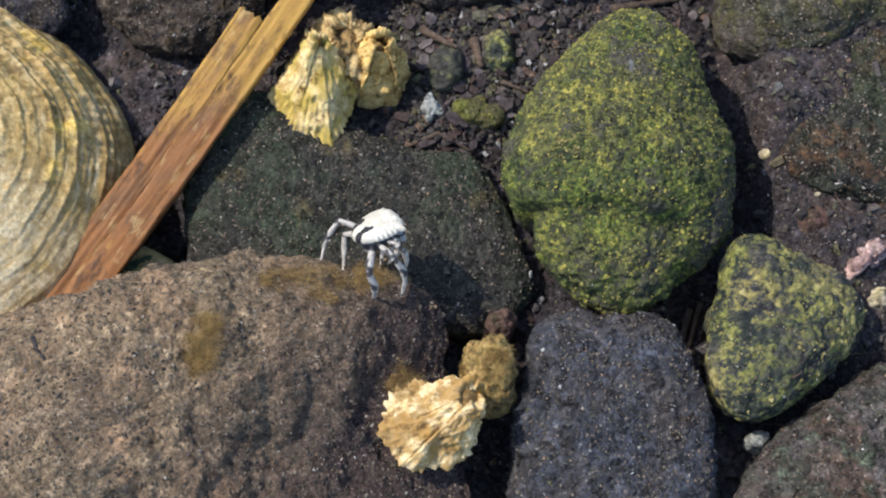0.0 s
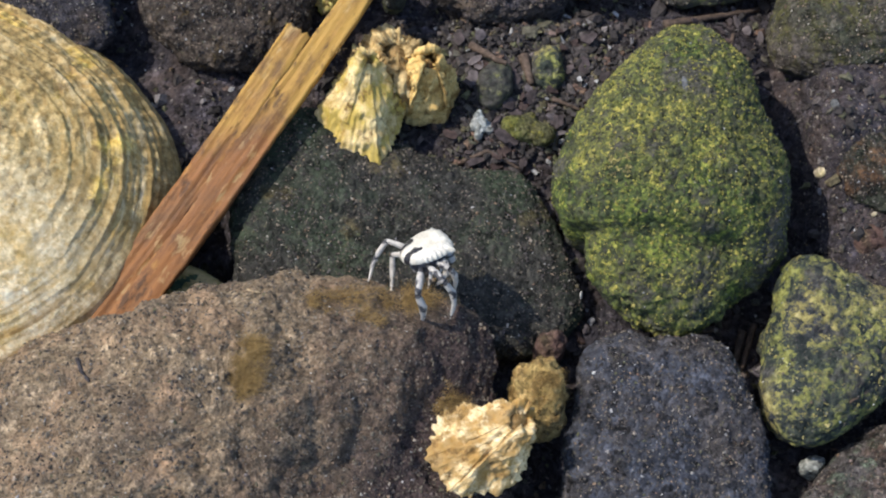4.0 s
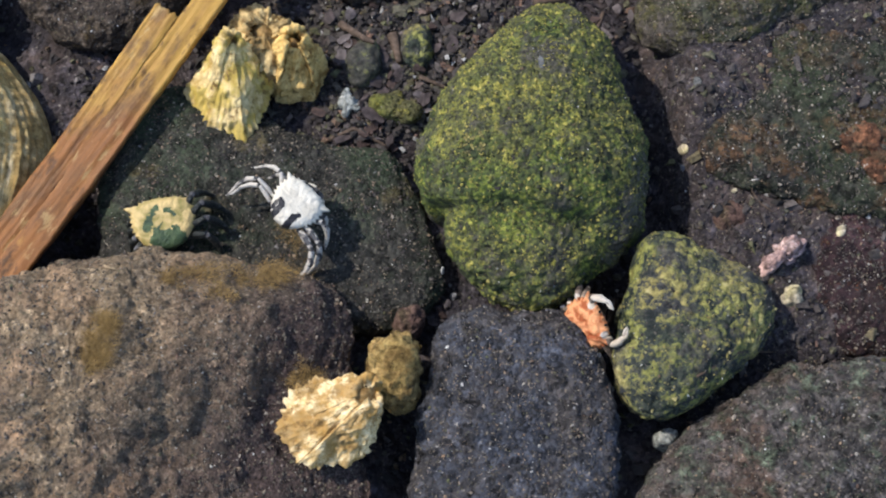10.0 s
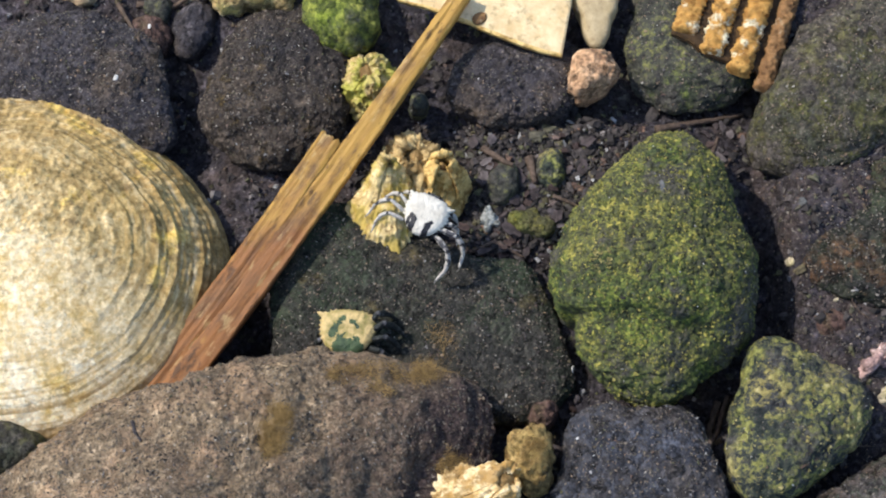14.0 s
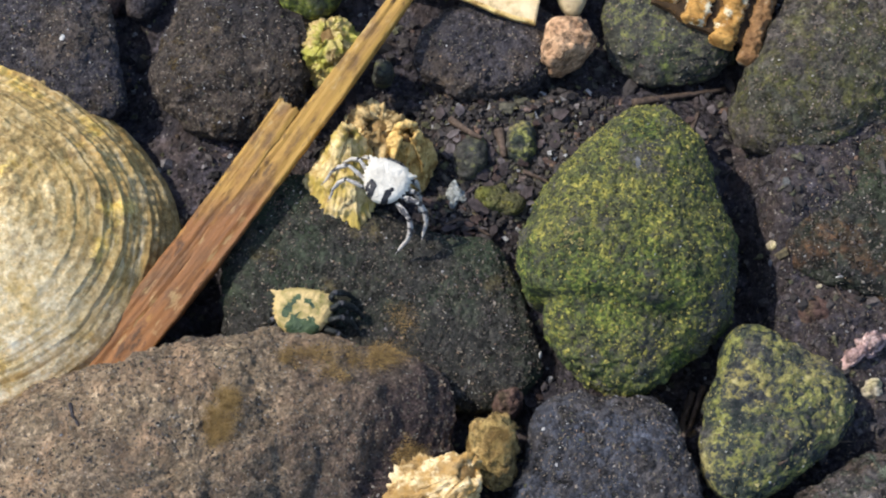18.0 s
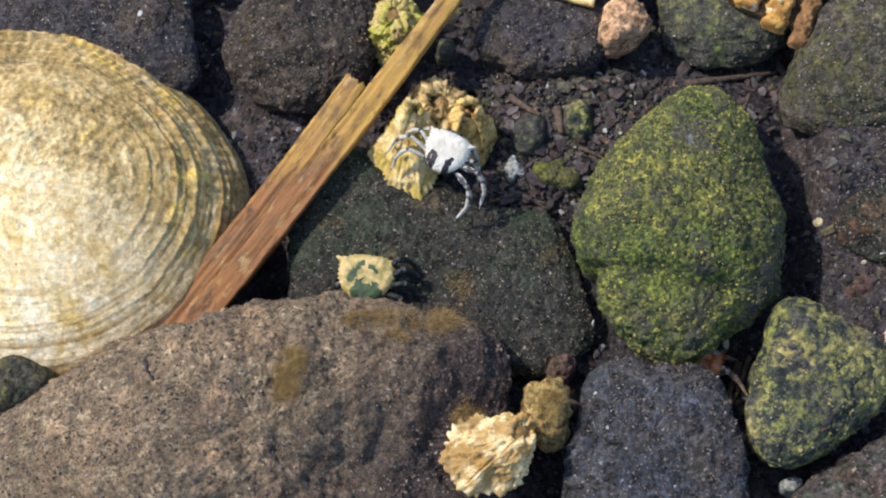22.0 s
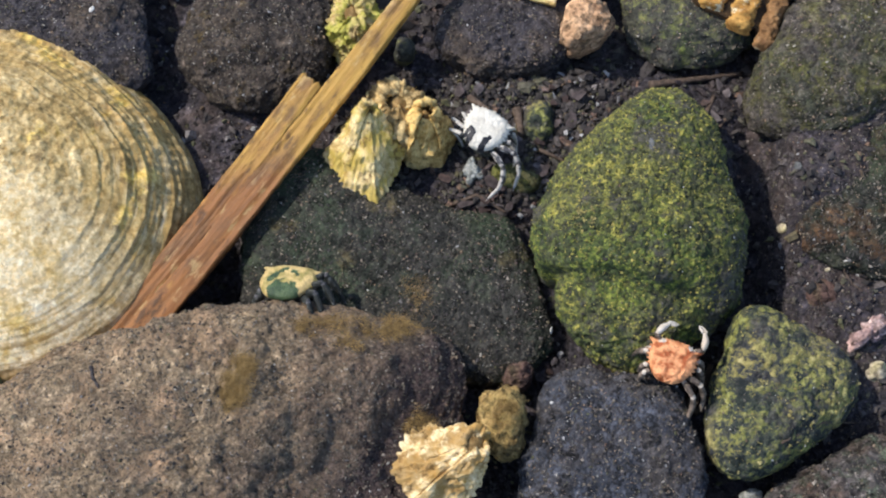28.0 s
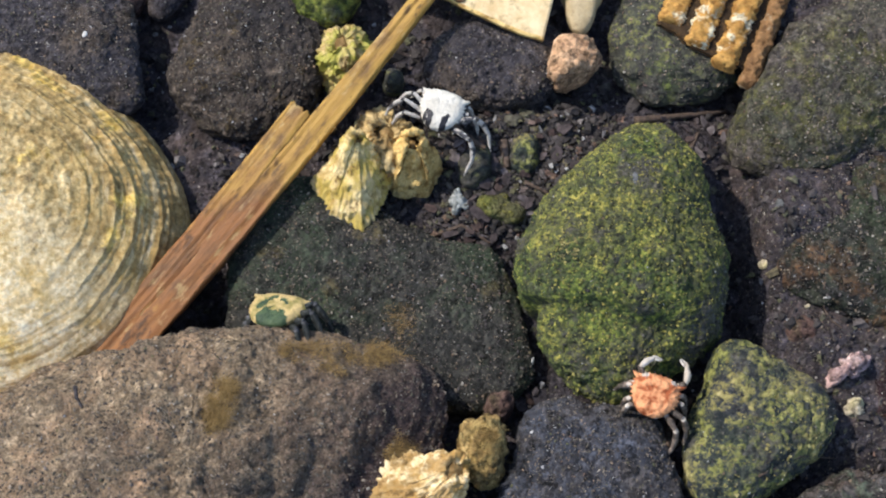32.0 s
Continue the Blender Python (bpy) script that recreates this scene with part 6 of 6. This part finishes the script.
WHITE_WAY = [
    (0.0, -1.4, 13.3, 6.0, 4, -45, -66), (6.5, -1.3, 13.3, 6.0, 4, -45, -66), (7.4, -1.2, 13.4, 6.0, 4, -45, -66), (8.0, -1.1, 13.6, 6.0, 4, -45, -64), (8.4, -2.2, 15.2, 5.8, 6, -40, -58),
    (8.8, -1.6, 16.2, 5.2, 5, -42, -48), (9.0, -1.0, 16.6, 4.2, 4, -42, -44), (9.2, -2.2, 18.6, 2.2, 4, -8, -40), (9.5, -2.6, 20.2, 0.5, 3, 5, -40),
    (9.8, -1.8, 21.4, -0.9, 2, 8, -42), (10.0, -0.9, 23.4, -2.9, 2, 8, -44), (10.2, -1.6, 27.6, -5.0, 0, 6, -44), (10.4, -2.0, 30.4, -6.0, 0, 4, -44),
    (10.6, -2.7, 33.0, -6.0, 0, 4, -42), (10.8, -3.8, 36.6, -5.0, 0, 4, -40), (11.0, -5.3, 39.3, -3.6, 2, 4, -38), (11.5, -4.8, 40.6, -2.0, 6, 4, -35),
    (12.0, -3.4, 42.3, -0.9, 8, 4, -32), (14.0, -4.0, 42.8, -0.9, 8, 4, -26), (17.0, -4.2, 44.0, -0.9, 8, 4, -24), (22.0, -4.6, 44.9, -0.9, 8, 4, -24),
    (22.6, -3.4, 45.0, -0.9, 8, 5, -27), (23.0, -0.8, 45.6, -0.9, 8, 6, -31), (23.5, 1.3, 47.4, -1.4, 8, 6, -36), (24.0, 2.5, 48.2, -1.4, 8, 6, -36),
    (24.5, 2.2, 48.8, -1.9, 8, 6, -36), (26.5, 6.5, 49.8, -3.0, 6, 4, -38), (27.0, 10.2, 50.9, -4.0, 4, 2, -32), (28.0, 11.0, 51.8, -4.8, 4, 2, -30),
    (28.6, 10.6, 57.4, -5.0, 4, 2, -24), (29.0, 6.4, 61.0, -4.6, 4, 2, -18), (29.5, 5.4, 61.6, -4.0, 6, 0, -16), (32.0, 4.8, 62.2, -4.0, 6, 0, -16)]
GREEN_WAY = [
    (0.0, -42.0, 17.0, -18.0, 0, 0, -30), (9.0, -42.0, 17.0, -18.0, 0, 0, -30), (9.4, -30.5, 17.8, -8.4, 10, 0, -30), (9.7, -28.9, 17.2, -7.6, 8, 0, -28),
    (10.0, -23.0, 21.3, -6.0, 4, 0, 10), (10.2, -20.4, 22.2, -6.0, 4, 0, 18), (10.45, -14.4, 23.1, -6.0, 4, 0, 16), (10.6, -14.2, 23.3, -6.0, 4, 0, 10),
    (10.8, -17.6, 21.5, -6.0, 4, 0, -2), (11.0, -19.6, 20.1, -6.0, 4, 0, -4), (12.0, -19.3, 19.9, -6.0, 4, 0, -4), (24.0, -19.0, 20.0, -6.0, 4, 0, -4),
    (24.5, -18.7, 19.6, -6.0, 0, -4, -4), (26.5, -19.6, 19.4, -4.7, -14, -12, -6), (27.0, -23.9, 16.6, -4.3, -26, -16, -8), (28.0, -24.2, 16.4, -4.2, -30, -16, -9),
    (32.0, -23.4, 15.9, -4.2, -30, -16, -10)]
ORANGE_WAY = [
    (0.0, 44.0, 14.0, -21.0, 10, 0, -10), (4.4, 44.0, 14.0, -21.0, 10, 0, -10), (5.5, 43.2, 6.1, -10.4, 16, 0, -14),
    (6.0, 43.6, 6.0, -9.4, 20, 2, -20), (6.5, 44.6, 5.6, -8.0, 24, 4, -28), (7.0, 46.2, 5.5, -7.0, 32, 6, -38), (7.5, 47.4, 5.3, -6.5, 40, 8, -44),
    (8.0, 48.1, 4.9, -6.2, 44, 8, -50), (9.0, 48.7, 4.7, -6.1, 46, 10, -55), (9.5, 50.8, 4.5, -5.8, 46, 14, -64), (10.0, 51.3, 4.2, -5.7, 44, 16, -66), (10.6, 51.5, 4.9, -5.8, 42, 16, -64),
    (10.75, 48.6, 7.6, -12.0, 30, 6, -48), (11.0, 44.0, 14.0, -21.0, 10, 0, -15), (21.4, 44.0, 14.0, -21.0, 10, 0, -15), (22.0, 45.5, 7.6, -14.5, 10, 0, -15),
    (22.4, 45.4, 6.0, -11.6, 16, 0, -20), (22.6, 44.9, 6.0, -9.4, 24, 0, -26),
    (23.0, 45.4, 5.3, -8.0, 34, 6, -36), (24.0, 45.4, 5.2, -7.4, 36, 8, -42), (24.5, 46.0, 5.2, -6.4, 30, 6, -38), (26.5, 45.4, 5.0, -3.4, 14, 4, -28),
    (27.0, 45.4, 4.6, -2.6, 10, 4, -26), (28.0, 46.2, 5.7, -1.0, 6, 2, -16), (29.0, 46.4, 5.6, -1.0, 6, 2, -13), (32.0, 46.8, 5.3, -1.0, 6, 2, -15)]


# ---------------------------------------------------------------- movement
def way(rows):
    return [(t, pose(x * MM, y * MM, z * MM, rx, ry, rz)) for t, x, y, z, rx, ry, rz in rows]


def swing(limb, hip, rows):
    """Turn a limb about its hip: rows of seconds, yaw, lift in degrees."""
    walk(limb, [(t, hip @ pose(0, 0, 0, 0, lift, 0) @ pose(0, 0, 0, 0, 0, yaw)) for t, yaw, lift in rows])


def stepping(limbs, busy, first, last, early=None, late=None, settle=None, lean=()):
    """Legs step to and fro while the crab walks, and rest between. early: a yaw for each limb before its first move; settle: a yaw for each once it rests for good; lean: seconds, yaw and lift added to the legs of the right side."""
    for n, (limb, hip, side) in enumerate(limbs):
        rest, drop = early[n] if early else (0.0, 0.0)
        rows = [(first, rest, drop)]
        for a, b in busy:
            rows.append((a, rest, drop))
            rest = drop = 0.0
            k, t = 0, a + 0.2
            while t < b - 0.1:
                up = (k + n) % 2
                rows.append((t, side * (11 if up else -11), -7 if up else 2))
                t, k = t + 0.2, k + 1
            rows.append((b, 0, 0))
        if late and side < 0:
            rows = [r for r in rows if r[0] < late[0]] + [(late[0], 0, 0), (late[0] + 1.0, 0, late[1]), (late[2], 0, late[1]), (late[2] + 0.8, 0, 0), (last, 0, 0)]
        else:
            end = settle[n] if settle and n < len(settle) else 0
            rows += [(rows[-1][0] + 0.6, end, 0), (last, end, 0)]
        if lean and side > 0:
            when, much, raised = zip(*lean)
            rows += [(t, 0, 0) for t in when if not any(a - 0.05 <= t <= b + 0.65 for a, b in busy) and first < t < last]
            rows = [(t, yaw + float(np.interp(t, when, much)), lift + float(np.interp(t, when, raised))) for t, yaw, lift in sorted(rows)]
        swing(limb, hip, rows)


def motions():
    walk(WHITE, way(WHITE_WAY))
    walk(GREEN, way(GREEN_WAY))
    walk(ORANGE, way(ORANGE_WAY))
    stepping(WHITE_LIMBS, ((8.2, 11.6), (22.3, 29.5)), 0.0, 32.0, ((-40, 50), (12, 54), (7, 52), (-13, 48), (0, 50), (10, 52), (58, -14), (24, 24), (0, 40), (0, 40)), (25.5, 62, 28.2), (0, 10, 20, 8))
    stepping(GREEN_LIMBS, ((9.1, 11.2), (24.4, 27.2)), 0.0, 32.0, settle=(-30, -38, -40, -30))
    stepping(ORANGE_LIMBS[:8], ((4.6, 9.0), (10.5, 10.9), (21.6, 24.5), (24.6, 27.6)), 0.0, 32.0, lean=((5.0, 38, -34), (10.6, 38, -34), (11.2, 0, 0), (20.0, 20, 0), (22.4, 28, -28), (24.5, 28, -28), (27.0, 0, 0)))
    for limb, hip, side in ORANGE_LIMBS[8:]:
        swing(limb, hip, [(0.0, 0, 0), (5.5, 0, 0), (6.5, -side * 22, -10), (7.0, -side * 16, -10), (8.0, side * 14, 0), (9.0, side * 20, 0), (10.0, -side * 8, -6),
                          (10.6, 0, 0), (23.0, side * 12, 0), (26.5, side * 6, 0), (27.0, -side * 18, -8), (28.0, -side * 8, -4), (29.0, side * 14, 0), (30.0, 0, 0), (32.0, -side * 4, 0)])


motions()
